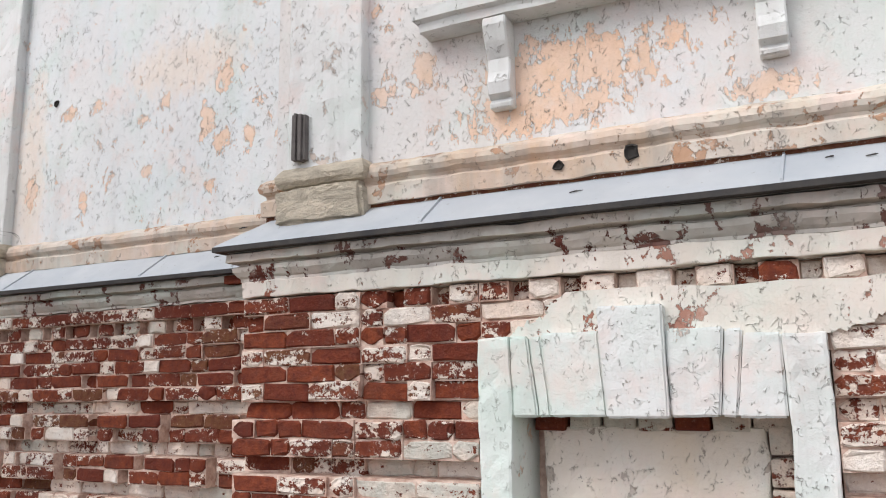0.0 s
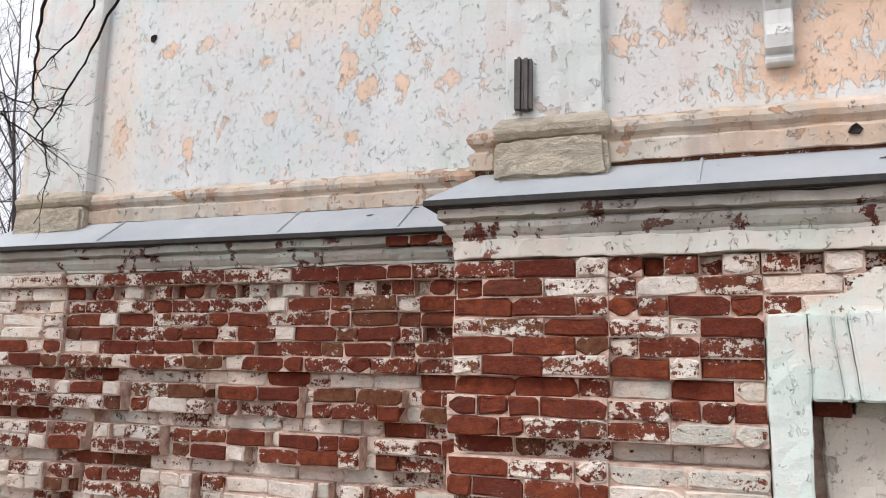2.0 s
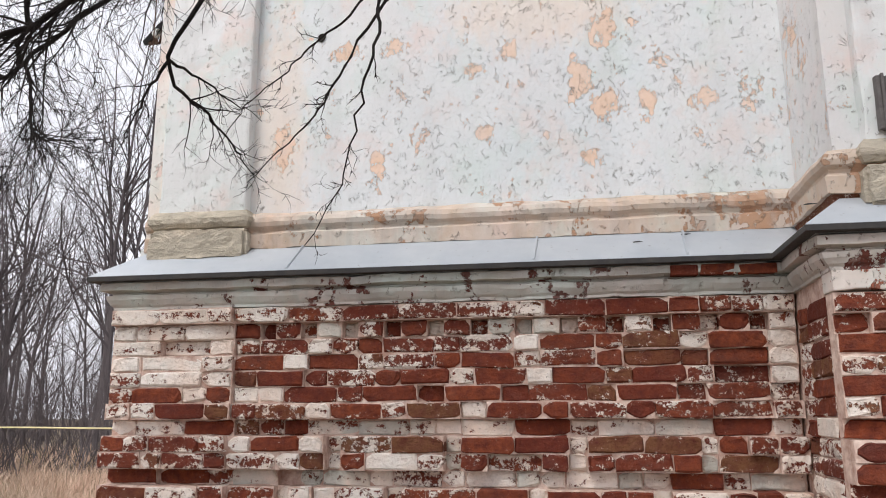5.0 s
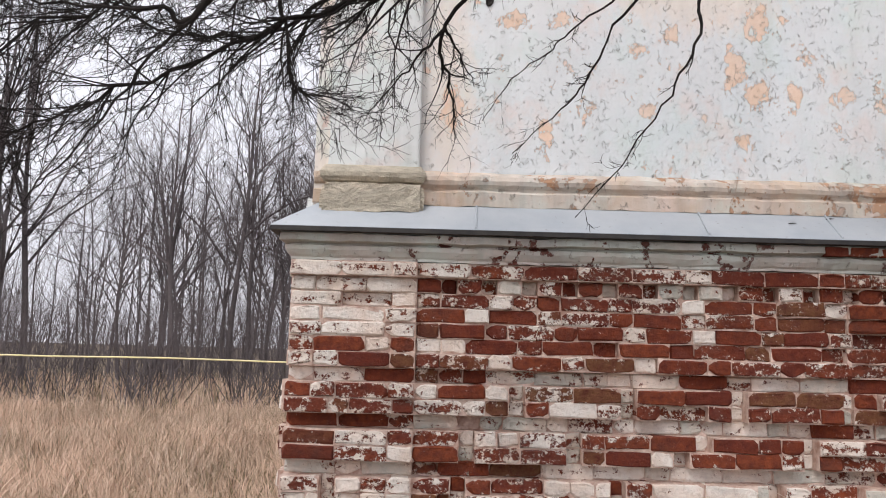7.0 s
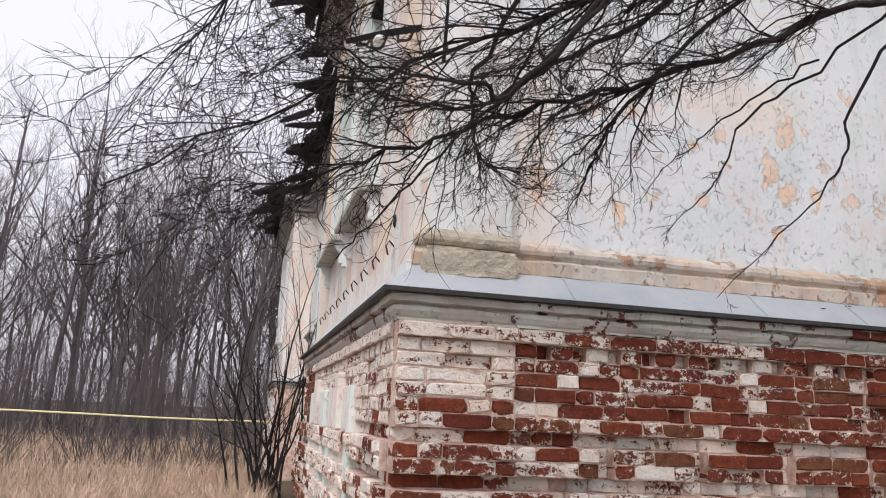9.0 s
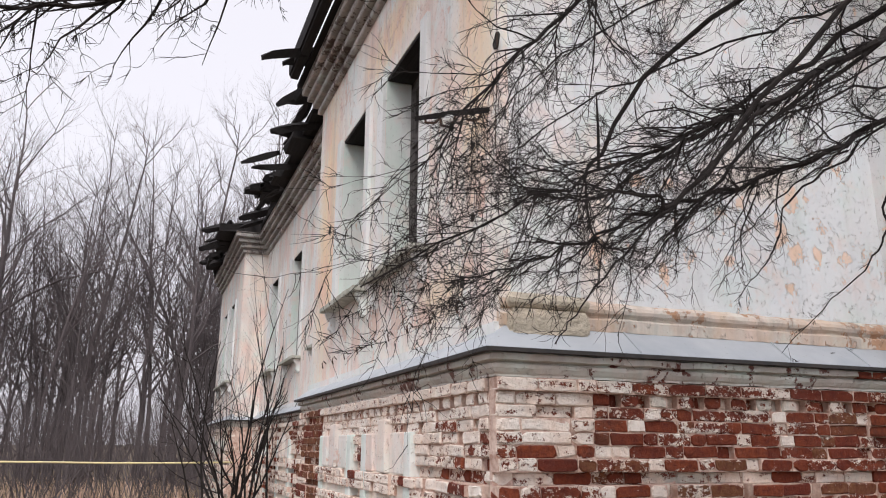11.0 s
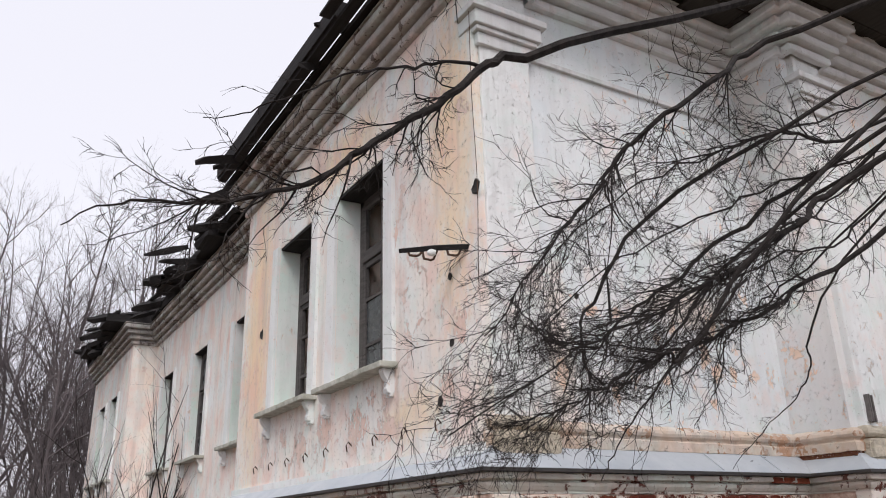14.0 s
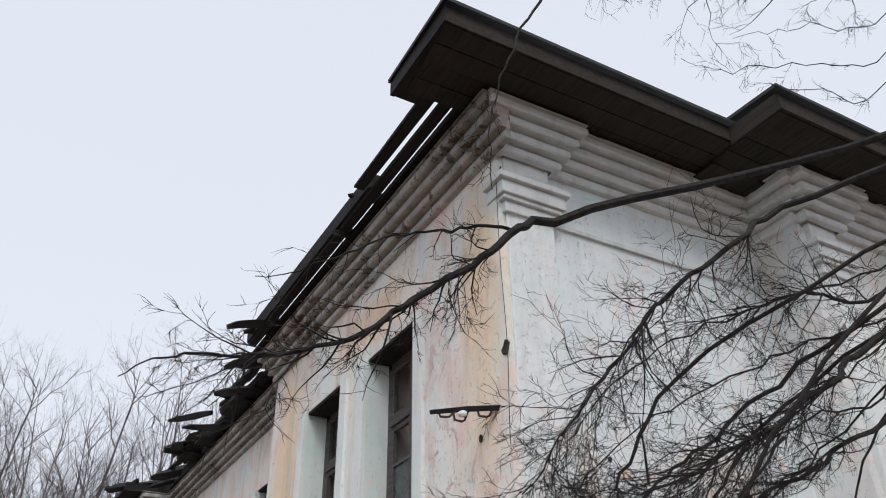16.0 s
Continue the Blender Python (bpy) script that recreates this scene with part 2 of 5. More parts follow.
PLASTER_WARM = plaster("plaster_peach", (0.80, 0.84, 0.82), (0.86, 0.74, 0.64), (0.70, 0.52, 0.42), 0.645, 0.5, 1.3, 0.42, "x", WEST_LOST, WEST_TINT, (0.86, 0.60, 0.38))
PLASTER_OCHRE = plaster("plaster_ochre", (0.72, 0.74, 0.75), (0.77, 0.75, 0.72), (0.78, 0.54, 0.37), 0.68, 0.08, 1.0, 0.2, "y", PROJ_LOST)
PLASTER_WHITE = plaster("plaster_white", (0.78, 0.80, 0.80), (0.74, 0.78, 0.77), (0.62, 0.52, 0.42), 0.72, 0.0, 1.0, 0.35)
MINT = plaster("plaster_mint", (0.65, 0.80, 0.73), (0.79, 0.81, 0.80), (0.70, 0.52, 0.38), 0.76, 0.0, 0.7, 0.2)
MOULD = plaster("moulding_plaster", (0.44, 0.42, 0.38), (0.60, 0.54, 0.47), (0.13, 0.040, 0.027), 0.60, 0.0, 1.0, 0.6)
BASE_MOULD = plaster("base_moulding_plaster", (0.62, 0.54, 0.46), (0.56, 0.37, 0.22), (0.44, 0.24, 0.13), 0.60, 0.15, 1.0, 0.8)
BAND = plaster("cream_band_plaster", (0.76, 0.74, 0.66), (0.80, 0.72, 0.64), (0.34, 0.11, 0.06), 0.66, 0.1, 1.0, 0.25)
CORNICE = plaster("cornice_plaster", (0.66, 0.67, 0.68), (0.72, 0.72, 0.72), (0.46, 0.42, 0.38), 0.74, 0.0, 0.3, 0.5)
INFILL = plaster("infill_plaster", (0.78, 0.73, 0.66), (0.80, 0.70, 0.57), (0.45, 0.38, 0.31), 0.67, 0.1, 1.0, 0.2)
STAGES = [paint_over_brick("bare_brick", 0.10), paint_over_brick("flecked_brick", 0.33), paint_over_brick("half_painted_brick", 0.52),
          paint_over_brick("limewashed_brick", 0.80), paint_over_brick("grey_limed_brick", 0.76, (0.60, 0.59, 0.53))]
MORTAR = stone_like("lime_mortar", (0.80, 0.65, 0.56), (0.44, 0.27, 0.21), 16, 1.0)
STONE, st_, sb_ = nodes_of("flaking_stone", 0.92)
sv = coords(st_, (2, 2, 4))
sf, sg = fuzz(st_, sv, 4, 7, 0.7, 0.5), fuzz(st_, coords(st_), 60, 4, 0.7)
sc = blend(st_, ramp(st_, sf, 0.35, 0.62), (0.40, 0.36, 0.29), (0.62, 0.56, 0.45))
sc = blend(st_, ramp(st_, fuzz(st_, sv, 1.6, 5), 0.55, 0.66), sc, (0.70, 0.62, 0.50))
sc = blend(st_, ramp(st_, sg, 0.62, 0.75, 0, 0.6), sc, (0.16, 0.13, 0.10))
link(st_, sc, sb_.inputs["Base Color"])
relief(st_, sb_, calc(st_, "ADD", sf, calc(st_, "MULTIPLY", sg, 0.3)), 1.0, 0.03)
CHARRED = timber("charred_timber", (0.012, 0.011, 0.012), (0.030, 0.028, 0.028), 0.8)
SOFFIT = timber("sooty_boards", (0.016, 0.0145, 0.0135), (0.052, 0.045, 0.039), 0.97)
for dull in (CHARRED, SOFFIT):
    dull.node_tree.nodes["Principled BSDF"].inputs["Specular IOR Level"].default_value = 0.15
GREY_WOOD = timber("grey_weathered_wood", (0.20, 0.19, 0.18), (0.11, 0.10, 0.10))
FRAME_WOOD = timber("dark_window_wood", (0.13, 0.12, 0.115), (0.045, 0.042, 0.042))
SILL = stone_like("mossy_sill_stone", (0.30, 0.31, 0.26), (0.52, 0.52, 0.47), 9, 0.9)
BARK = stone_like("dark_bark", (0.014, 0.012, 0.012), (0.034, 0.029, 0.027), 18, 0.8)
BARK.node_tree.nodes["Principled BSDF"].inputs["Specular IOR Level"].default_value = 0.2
# bark of the far wood, with distance haze mixed into its grey
FAR_BARK = stone_like("hazed_grey_bark", (0.072, 0.062, 0.065), (0.158, 0.136, 0.138), 0.4, 0.3)
RUST = stone_like("rusted_iron", (0.05, 0.03, 0.022), (0.10, 0.055, 0.035), 20, 0.5)
GRASS, grt, grb = nodes_of("dry_grass", 0.9)
straw = grt.nodes.new("ShaderNodeNewGeometry").outputs["Random Per Island"]
gcol = blend(grt, straw, (0.72, 0.56, 0.45), (0.34, 0.24, 0.16))
gcol = blend(grt, ramp(grt, fuzz(grt, coords(grt), 0.5, 4), 0.42, 0.62), gcol, (0.70, 0.50, 0.38))
link(grt, blend(grt, ramp(grt, straw, 0.86, 0.88), gcol, (0.16, 0.14, 0.07)), grb.inputs["Base Color"])
EARTH = stone_like("dead_meadow", (0.15, 0.11, 0.075), (0.10, 0.075, 0.05), 1.5, 0.8)
# near-black colour that holds the shade of the rooms and wall holes
VOID = stone_like("interior_shade", (0.035, 0.033, 0.032), (0.05, 0.045, 0.04), 3, 0.3)

ZINC, zt, zb = nodes_of("zinc_sheet", 0.6, 0.3, 0.35)
zv = coords(zt)
zc = blend(zt, ramp(zt, fuzz(zt, zv, 3, 5), 0.3, 0.7), (0.42, 0.465, 0.51), (0.52, 0.555, 0.585))
zc = blend(zt, ramp(zt, fuzz(zt, zv, 38, 4), 0.66, 0.74, 0, 0.6), zc, (0.20, 0.19, 0.18))
link(zt, zc, zb.inputs["Base Color"])
link(zt, ramp(zt, fuzz(zt, zv, 9, 4), 0.3, 0.7, 0.5, 0.7), zb.inputs["Roughness"])
relief(zt, zb, fuzz(zt, zv, 5, 3), 0.25, 0.01)
ROOFING, rt_, rb = nodes_of("dark_roof_sheet", 0.6, 0.3)
rb.inputs["Base Color"].default_value = (0.03, 0.03, 0.032, 1)
relief(rt_, rb, fuzz(rt_, coords(rt_), 8, 4), 0.4, 0.01)
YELLOW, yt, yb = nodes_of("yellow_pipe_paint", 0.5)
link(yt, blend(yt, ramp(yt, fuzz(yt, coords(yt), 6, 4), 0.4, 0.7), (0.80, 0.70, 0.36), (0.70, 0.62, 0.38)), yb.inputs["Base Color"])
GLASS, gt, gb = nodes_of("dusty_glass", 0.12, 0.0, 0.6)
gb.inputs["Base Color"].default_value = (0.05, 0.055, 0.06, 1)
link(gt, ramp(gt, fuzz(gt, coords(gt), 9, 4), 0.35, 0.7, 0.08, 0.5), gb.inputs["Roughness"])

# ---- mesh helpers ----
rng = random.Random(7)


def mesh_object(name, bm, material, parent=None, label=""):
    me = bpy.data.meshes.new(name)
    bm.to_mesh(me)
    bm.free()
    me.materials.append(material)
    ob = new(name, me)
    ob.parent = parent
    if label:
        ob["label"] = label
    return ob


def part(name, bm, material, parent, label=""):
    return mesh_object(name, bm, material, parent, label)


def thing(name, bm, material, label, category, kind="", group=""):
    return tagged(mesh_object(name, bm, material), label, category, group, kind)


def holder(name, label, category, kind="", group="", at=(0, 0, 0)):
    ob = new(name)
    ob.empty_display_size = 0.1
    ob.location = at
    return tagged(ob, label, category, group, kind)


def add_box(bm, x0, x1, y0, y1, z0, z1, bevel=0.0, jitter=0.0):
    vs = [bm.verts.new((x + rng.uniform(-jitter, jitter), y + rng.uniform(-jitter, jitter), z + rng.uniform(-jitter, jitter)))
          for x in (x0, x1) for y in (y0, y1) for z in (z0, z1)]
    fs = [bm.faces.new([vs[i] for i in f]) for f in ((0, 1, 3, 2), (4, 6, 7, 5), (0, 4, 5, 1), (2, 3, 7, 6), (0, 2, 6, 4), (1, 5, 7, 3))]
    if bevel:
        es = list({e for f in fs for e in f.edges})
        bmesh.ops.bevel(bm, geom=es, offset=bevel, segments=2, affect="EDGES", profile=0.6)
    return vs


def block(x0, x1, y0, y1, z0, z1, bevel=0.0, jitter=0.0):
    bm = bmesh.new()
    add_box(bm, x0, x1, y0, y1, z0, z1, bevel, jitter)
    return bm


def ragged(bm, amp):
    """Weathers the surface: uneven by amp metres, in broad waves and small chips."""
    for v in bm.verts:
        v.co += noise.noise_vector(v.co * 7) * amp + noise.noise_vector(v.co * 31) * amp * 0.7


def worn(bm, amp=0.004, step=0.05, axes="xz"):
    """Cuts the faces at every step along the axes and makes them uneven."""
    for ax in axes:
        i = "xyz".index(ax)
        lo, hi = min(v.co[i] for v in bm.verts), max(v.co[i] for v in bm.verts)
        n = int((hi - lo) / step)
        for k in range(1, n):
            at = [0.0, 0.0, 0.0]
            at[i] = lo + (hi - lo) * k / n
            no = [0.0, 0.0, 0.0]
            no[i] = 1.0
            bmesh.ops.bisect_plane(bm, geom=bm.verts[:] + bm.edges[:] + bm.faces[:], plane_co=at, plane_no=no)
    ragged(bm, amp)
    return bm


def sweep(bm, profile, path, wear=0.0, step=0.045):
    """Sweeps a profile of (out, z) along a plan path of (x, y) corners with mitred turns; out is to the right of the way."""
    pts = [Vector((x, y)) for x, y in path]
    if wear:
        fine = [pts[0]]
        for p, q in zip(pts, pts[1:]):
            n = max(int((q - p).length / step), 1)
            fine += [p.lerp(q, (k + 1) / n) for k in range(n)]
        pts = fine
    rows = []
    for i, p in enumerate(pts):
        d0 = (p - pts[i - 1]).normalized() if i else (pts[1] - p).normalized()
        d1 = (pts[i + 1] - p).normalized() if i + 1 < len(pts) else d0
        n0, n1 = Vector((d0.y, -d0.x)), Vector((d1.y, -d1.x))
        mit = (n0 + n1).normalized()
        mit /= max(mit.dot(n0), 0.3)
        rows.append([bm.verts.new((p.x + mit.x * o, p.y + mit.y * o, z)) for o, z in profile])
    for a, c in zip(rows, rows[1:]):
        for i in range(len(profile) - 1):
            bm.faces.new((a[i], c[i], c[i + 1], a[i + 1]))
    for r in (rows[0], rows[-1]):
        if len(profile) > 2:
            bm.faces.new(r)
    if wear:
        ragged(bm, wear)
    bmesh.ops.recalc_face_normals(bm, faces=bm.faces[:])


def pierced(bm, axis, plane, thick, u0, u1, z0, z1, holes):
    """A wall of thickness thick behind its plane (axis 'x' or 'y'), with openings (u0, u1, z0, z1) cut through."""
    us = sorted({u0, u1, *[h[0] for h in holes], *[h[1] for h in holes]})
    zs = sorted({z0, z1, *[h[2] for h in holes], *[h[3] for h in holes]})

    def inside(u, z):
        return any(h[0] < u < h[1] and h[2] < z < h[3] for h in holes)

    def pt(u, d, z):
        return (plane + d, u, z) if axis == "x" else (u, plane + d, z)
    cache = {}

    def vert(u, d, z):
        k = (u, d, z)
        if k not in cache:
            cache[k] = bm.verts.new(pt(u, d, z))
        return cache[k]
    for a, c in zip(us, us[1:]):
        for e, f in zip(zs, zs[1:]):
            if not inside((a + c) / 2, (e + f) / 2):
                for d in (0, thick):
                    bm.faces.new([vert(a, d, e), vert(c, d, e), vert(c, d, f), vert(a, d, f)])
    rims = [(u0, u1, z0, z1)] + list(holes)
    for a, c, e, f in rims:
        for (p, q) in (((a, e), (c, e)), ((c, e), (c, f)), ((c, f), (a, f)), ((a, f), (a, e))):
            ua = [u for u in us if min(p[0], q[0]) <= u <= max(p[0], q[0])]
            za = [z for z in zs if min(p[1], q[1]) <= z <= max(p[1], q[1])]
            line = [(u, p[1]) for u in ua] if p[1] == q[1] else [(p[0], z) for z in za]
            for g, h in zip(line, line[1:]):
                vs = [vert(g[0], 0, g[1]), vert(h[0], 0, h[1]), vert(h[0], thick, h[1]), vert(g[0], thick, g[1])]
                try:
                    bm.faces.new(vs)
                except ValueError:
                    pass
    bmesh.ops.recalc_face_normals(bm, faces=bm.faces[:])


def tube(bm, pts, radii, sides=6):
    """A tapered tube along points."""
    rows, up = [], Vector((0.31, 0.17, 0.93))
    for i, p in enumerate(pts):
        d = (pts[min(i + 1, len(pts) - 1)] - pts[max(i - 1, 0)])
        if d.length < 1e-6:
            d = Vector((0, 0, 1))
        d.normalize()
        s = d.cross(up)
        if s.length < 0.05:
            s = d.cross(Vector((1, 0, 0)))
        s.normalize()
        w = d.cross(s)
        rows.append([bm.verts.new(p + (s * math.cos(2 * math.pi * k / sides) + w * math.sin(2 * math.pi * k / sides)) * radii[i]) for k in range(sides)])
    for a, c in zip(rows, rows[1:]):
        for k in range(sides):
            bm.faces.new((a[k], a[(k + 1) % sides], c[(k + 1) % sides], c[k]))
    if sides > 3:
        bm.faces.new(rows[-1])


def spline(ctrl, n):
    """n points on a Catmull-Rom curve through the control points."""
    c = [Vector(p) for p in ctrl]
    c = [c[0] * 2 - c[1]] + c + [c[-1] * 2 - c[-2]]
    out = []
    for i in range(n):
        u = i / (n - 1) * (len(c) - 3)
        k = min(int(u), len(c) - 4)
        f = u - k
        p0, p1, p2, p3 = c[k:k + 4]
        out.append(0.5 * ((2 * p1) + (p2 - p0) * f + (2 * p0 - 5 * p1 + 4 * p2 - p3) * f * f + (3 * p1 - p0 - 3 * p2 + p3) * f ** 3))
    return out


# ---- ground and meadow ----
bm = bmesh.new()
bmesh.ops.create_grid(bm, x_segments=60, y_segments=60, size=1)
for v in bm.verts:
    s = 1500 * abs(v.co.x) ** 3 * (1 if v.co.x > 0 else -1) + v.co.x * 30, 1500 * abs(v.co.y) ** 3 * (1 if v.co.y > 0 else -1) + v.co.y * 30
    v.co = (s[0], s[1], 0.05 * noise.noise((s[0] * 0.3, s[1] * 0.3, 0)) - 0.03)
thing("ground", bm, EARTH, "brown dead meadow soil", "ground", "structure")

# ---- plan of the building (metres) ----
X_LEFT, X_REC, X_RET = -5.15, -4.65, -2.12      # left wall, its recessed middle, return of the projecting front
Y_BAY, Y_PROJ = 3.083, 2.56                     # plaster planes of the front
Y_J1, Y_J2, Y_END = 8.45, 16.6, 22.0            # jogs of the left side
Z_TOP = 6.10
BR_BAY, BR_STRIP, BR_PIL, BR_PAN, BR_LEFT, BR_LREC = 2.97, 2.945, 2.455, 2.475, -5.22, -4.72
X_RIGHT = 3.0

# upper walls
WIN_Z = (2.93, 4.80)
W_A = [(4.45, 5.50), (6.12, 7.17)]
W_B = [(9.60, 10.60), (12.12, 13.12), (14.62, 15.62)]
W_C = [(17.88, 18.93), (19.55, 20.60)]


def upper_wall(name, axis, plane, thick, u0, u1, holes, mat, label):
    bm = bmesh.new()
    pierced(bm, axis, plane, thick, u0, u1, 2.0, Z_TOP + 0.1, holes)
    return thing(name, bm, mat, label, "wall", "structure")


wall_front = upper_wall("wall_south_bay", "y", Y_BAY, 0.5, X_LEFT + 0.004, X_RET + 0.3, [], PLASTER_BLUE, "pale blue-grey peeling plaster wall with ochre patches")
wall_proj = upper_wall("wall_south_projection", "y", Y_PROJ, 0.7, X_RET, X_RIGHT, [], PLASTER_OCHRE, "flaking grey and ochre plaster wall")
wall_left = upper_wall("wall_west_near", "x", X_LEFT, 0.5, Y_BAY - 0.04, Y_J1, [(a, c, *WIN_Z) for a, c in W_A], PLASTER_WARM, "peach and white peeling plaster wall")
wall_rec = upper_wall("wall_west_middle", "x", X_REC, 0.5, Y_J1, Y_J2, [(a, c, *WIN_Z) for a, c in W_B], PLASTER_WARM, "recessed peach and white plaster wall")
wall_far = upper_wall("wall_west_far", "x", X_LEFT, 0.5, Y_J2, Y_END, [(a, c, *WIN_Z) for a, c in W_C], PLASTER_WARM, "far peach and white plaster wall")
for nm, y in (("wall_jog_near", Y_J1 - 0.3), ("wall_jog_far", Y_J2 + 0.004)):
    thing(nm, block(X_LEFT + 0.4, X_REC + 0.5, y, y + 0.3, 0, Z_TOP), PLASTER_WARM, "plain plaster return wall", "wall", "structure")
thing("wall_jog_face", block(X_LEFT + 0.003, X_REC + 0.3, Y_J2 - 0.003, Y_J2 + 0.2, 2.0, Z_TOP), PLASTER_WARM, "plaster face of the far wing", "wall", "structure")
thing("wall_north", block(X_LEFT + 0.3, X_RIGHT, Y_END - 0.3, Y_END, 0, Z_TOP), PLASTER_WARM, "plain back wall", "wall", "structure")
thing("wall_east", block(X_RIGHT, X_RIGHT + 0.4, Y_PROJ - 0.1, Y_END, 0, Z_TOP + 0.1), PLASTER_BLUE, "plain end wall", "wall", "structure")
# added floor and partition, coloured dark for the shade indoors
thing("floor_upper", block(X_REC + 0.35, X_RIGHT, Y_BAY + 0.4, Y_END - 0.3, 2.0, 2.2), VOID, "unseen upper floor, painted dark as an unlit room", "floor", "structure")
thing("wall_inner", block(-2.6, -2.4, Y_BAY + 0.5, Y_END - 0.4, 2.2, Z_TOP), VOID, "unseen inner partition, painted dark as an unlit room", "wall", "structure")

# ---- plinth: mortar core, ledge and mouldings ----
PLAN = [(BR_LEFT, Y_END), (BR_LEFT, Y_J2), (BR_LREC, Y_J2), (BR_LREC, Y_J1), (BR_LEFT, Y_J1), (BR_LEFT, BR_STRIP),
        (-2.20, BR_STRIP), (-2.20, BR_PIL), (X_RIGHT, BR_PIL)]
PLAN = PLAN[::-1]


def run(profile, name, mat, label, category="trim", plan=None):
    bm = bmesh.new()
    sweep(bm, [(-o, z) for o, z in profile], plan or PLAN, 0.006 if mat is MOULD else 0.0)
    return thing(name, bm, mat, label, category, "structure")


ledge = run([(-0.16, 2.215), (0.086, 2.030), (0.092, 2.024), (0.092, 2.016), (0.050, 1.998), (-0.16, 2.0)], "metal_ledge", ZINC,
            "grey zinc sheet ledge over the brick plinth", "ledge")
# near-black colour paints the shadow line under the ledge; dirt chips share it
DRIP_SHADE_AND_DIRT = stone_like("drip_shade_and_dirt", (0.035, 0.035, 0.037), (0.06, 0.055, 0.05), 12, 0.3, 0.6)
run([(0.04, 2.019), (0.096, 2.021), (0.096, 2.000), (0.04, 1.999)], "metal_drip_edge", DRIP_SHADE_AND_DIRT, "drip edge of the ledge, painted dark as its shadow line", "ledge")
run([(-0.12, 1.996), (0.054, 1.994), (0.056, 1.958), (0.012, 1.950), (0.012, 1.944), (0.034, 1.938), (0.030, 1.918), (0.016, 1.896), (0.006, 1.886), (0.006, 1.874), (-0.12, 1.874)],
    "trim_plinth_moulding", MOULD, "grimy beige plaster moulding under the ledge")

for nm, b in (("core_bay", (BR_LEFT + 0.10, -2.10, BR_BAY + 0.09, 3.5)), ("core_projection", (-2.18, X_RIGHT, BR_PAN + 0.03, 3.5)),
              ("core_west_near", (BR_LEFT + 0.09, X_LEFT + 0.4, BR_STRIP + 0.1, Y_J1)), ("core_west_middle", (BR_LREC + 0.09, X_REC + 0.4, Y_J1, Y_J2)),
              ("core_west_far", (BR_LEFT + 0.09, X_LEFT + 0.4, Y_J2, Y_END))):
    if nm != "core_projection":
        thing(nm, block(*b, -0.2, 2.03), MORTAR, "lime mortar and rubble core of the plinth wall", "wall", "structure")
bm = bmesh.new()
pierced(bm, "y", BR_PAN + 0.09, 0.5, -2.19, X_RIGHT, -0.2, 2.03, [(-0.988, -0.082, 0.3, 1.322)])
core_proj = thing("core_projection", bm, MORTAR, "lime mortar core behind flaking bricks", "wall", "structure")
core_bay = bpy.data.objects["core_bay"]
core_left = bpy.data.objects["core_west_near"]

# torus and base course of the upper walls
UPPER = [(X_RIGHT, Y_PROJ), (X_RET, Y_PROJ), (X_RET, Y_BAY), (X_LEFT, Y_BAY)]
bm = bmesh.new()
TORUS = [(0.0, 2.168), (0.046, 2.168), (0.049, 2.235), (0.030, 2.250), (0.034, 2.262), (0.052, 2.275), (0.058, 2.295), (0.050, 2.318), (0.030, 2.335), (0.0, 2.350)]
sweep(bm, [(-o, z) for o, z in TORUS], UPPER, 0.006)
thing("trim_torus_base", bm, BASE_MOULD, "cracked plaster base moulding with ochre patches", "moulding", "structure")
bm = bmesh.new()
sweep(bm, [(-o, z) for o, z in ((0.0, 2.07), (0.028, 2.07), (0.028, 2.172), (0.0, 2.172))], UPPER)
thing("trim_exposed_course", bm, STAGES[0], "bare brick course showing above the ledge", "brick course", "structure")
thing("trim_west_base", block(X_LEFT - 0.03, X_LEFT + 0.02, Y_BAY - 0.03, Y_J1, 2.1, 2.19, 0.004), PLASTER_WHITE, "white plaster base strip", "moulding", "structure")
thing("trim_middle_base", block(X_REC - 0.03, X_REC + 0.02, Y_J1, Y_J2, 2.1, 2.19, 0.004), PLASTER_WHITE, "white plaster base strip", "moulding", "structure")


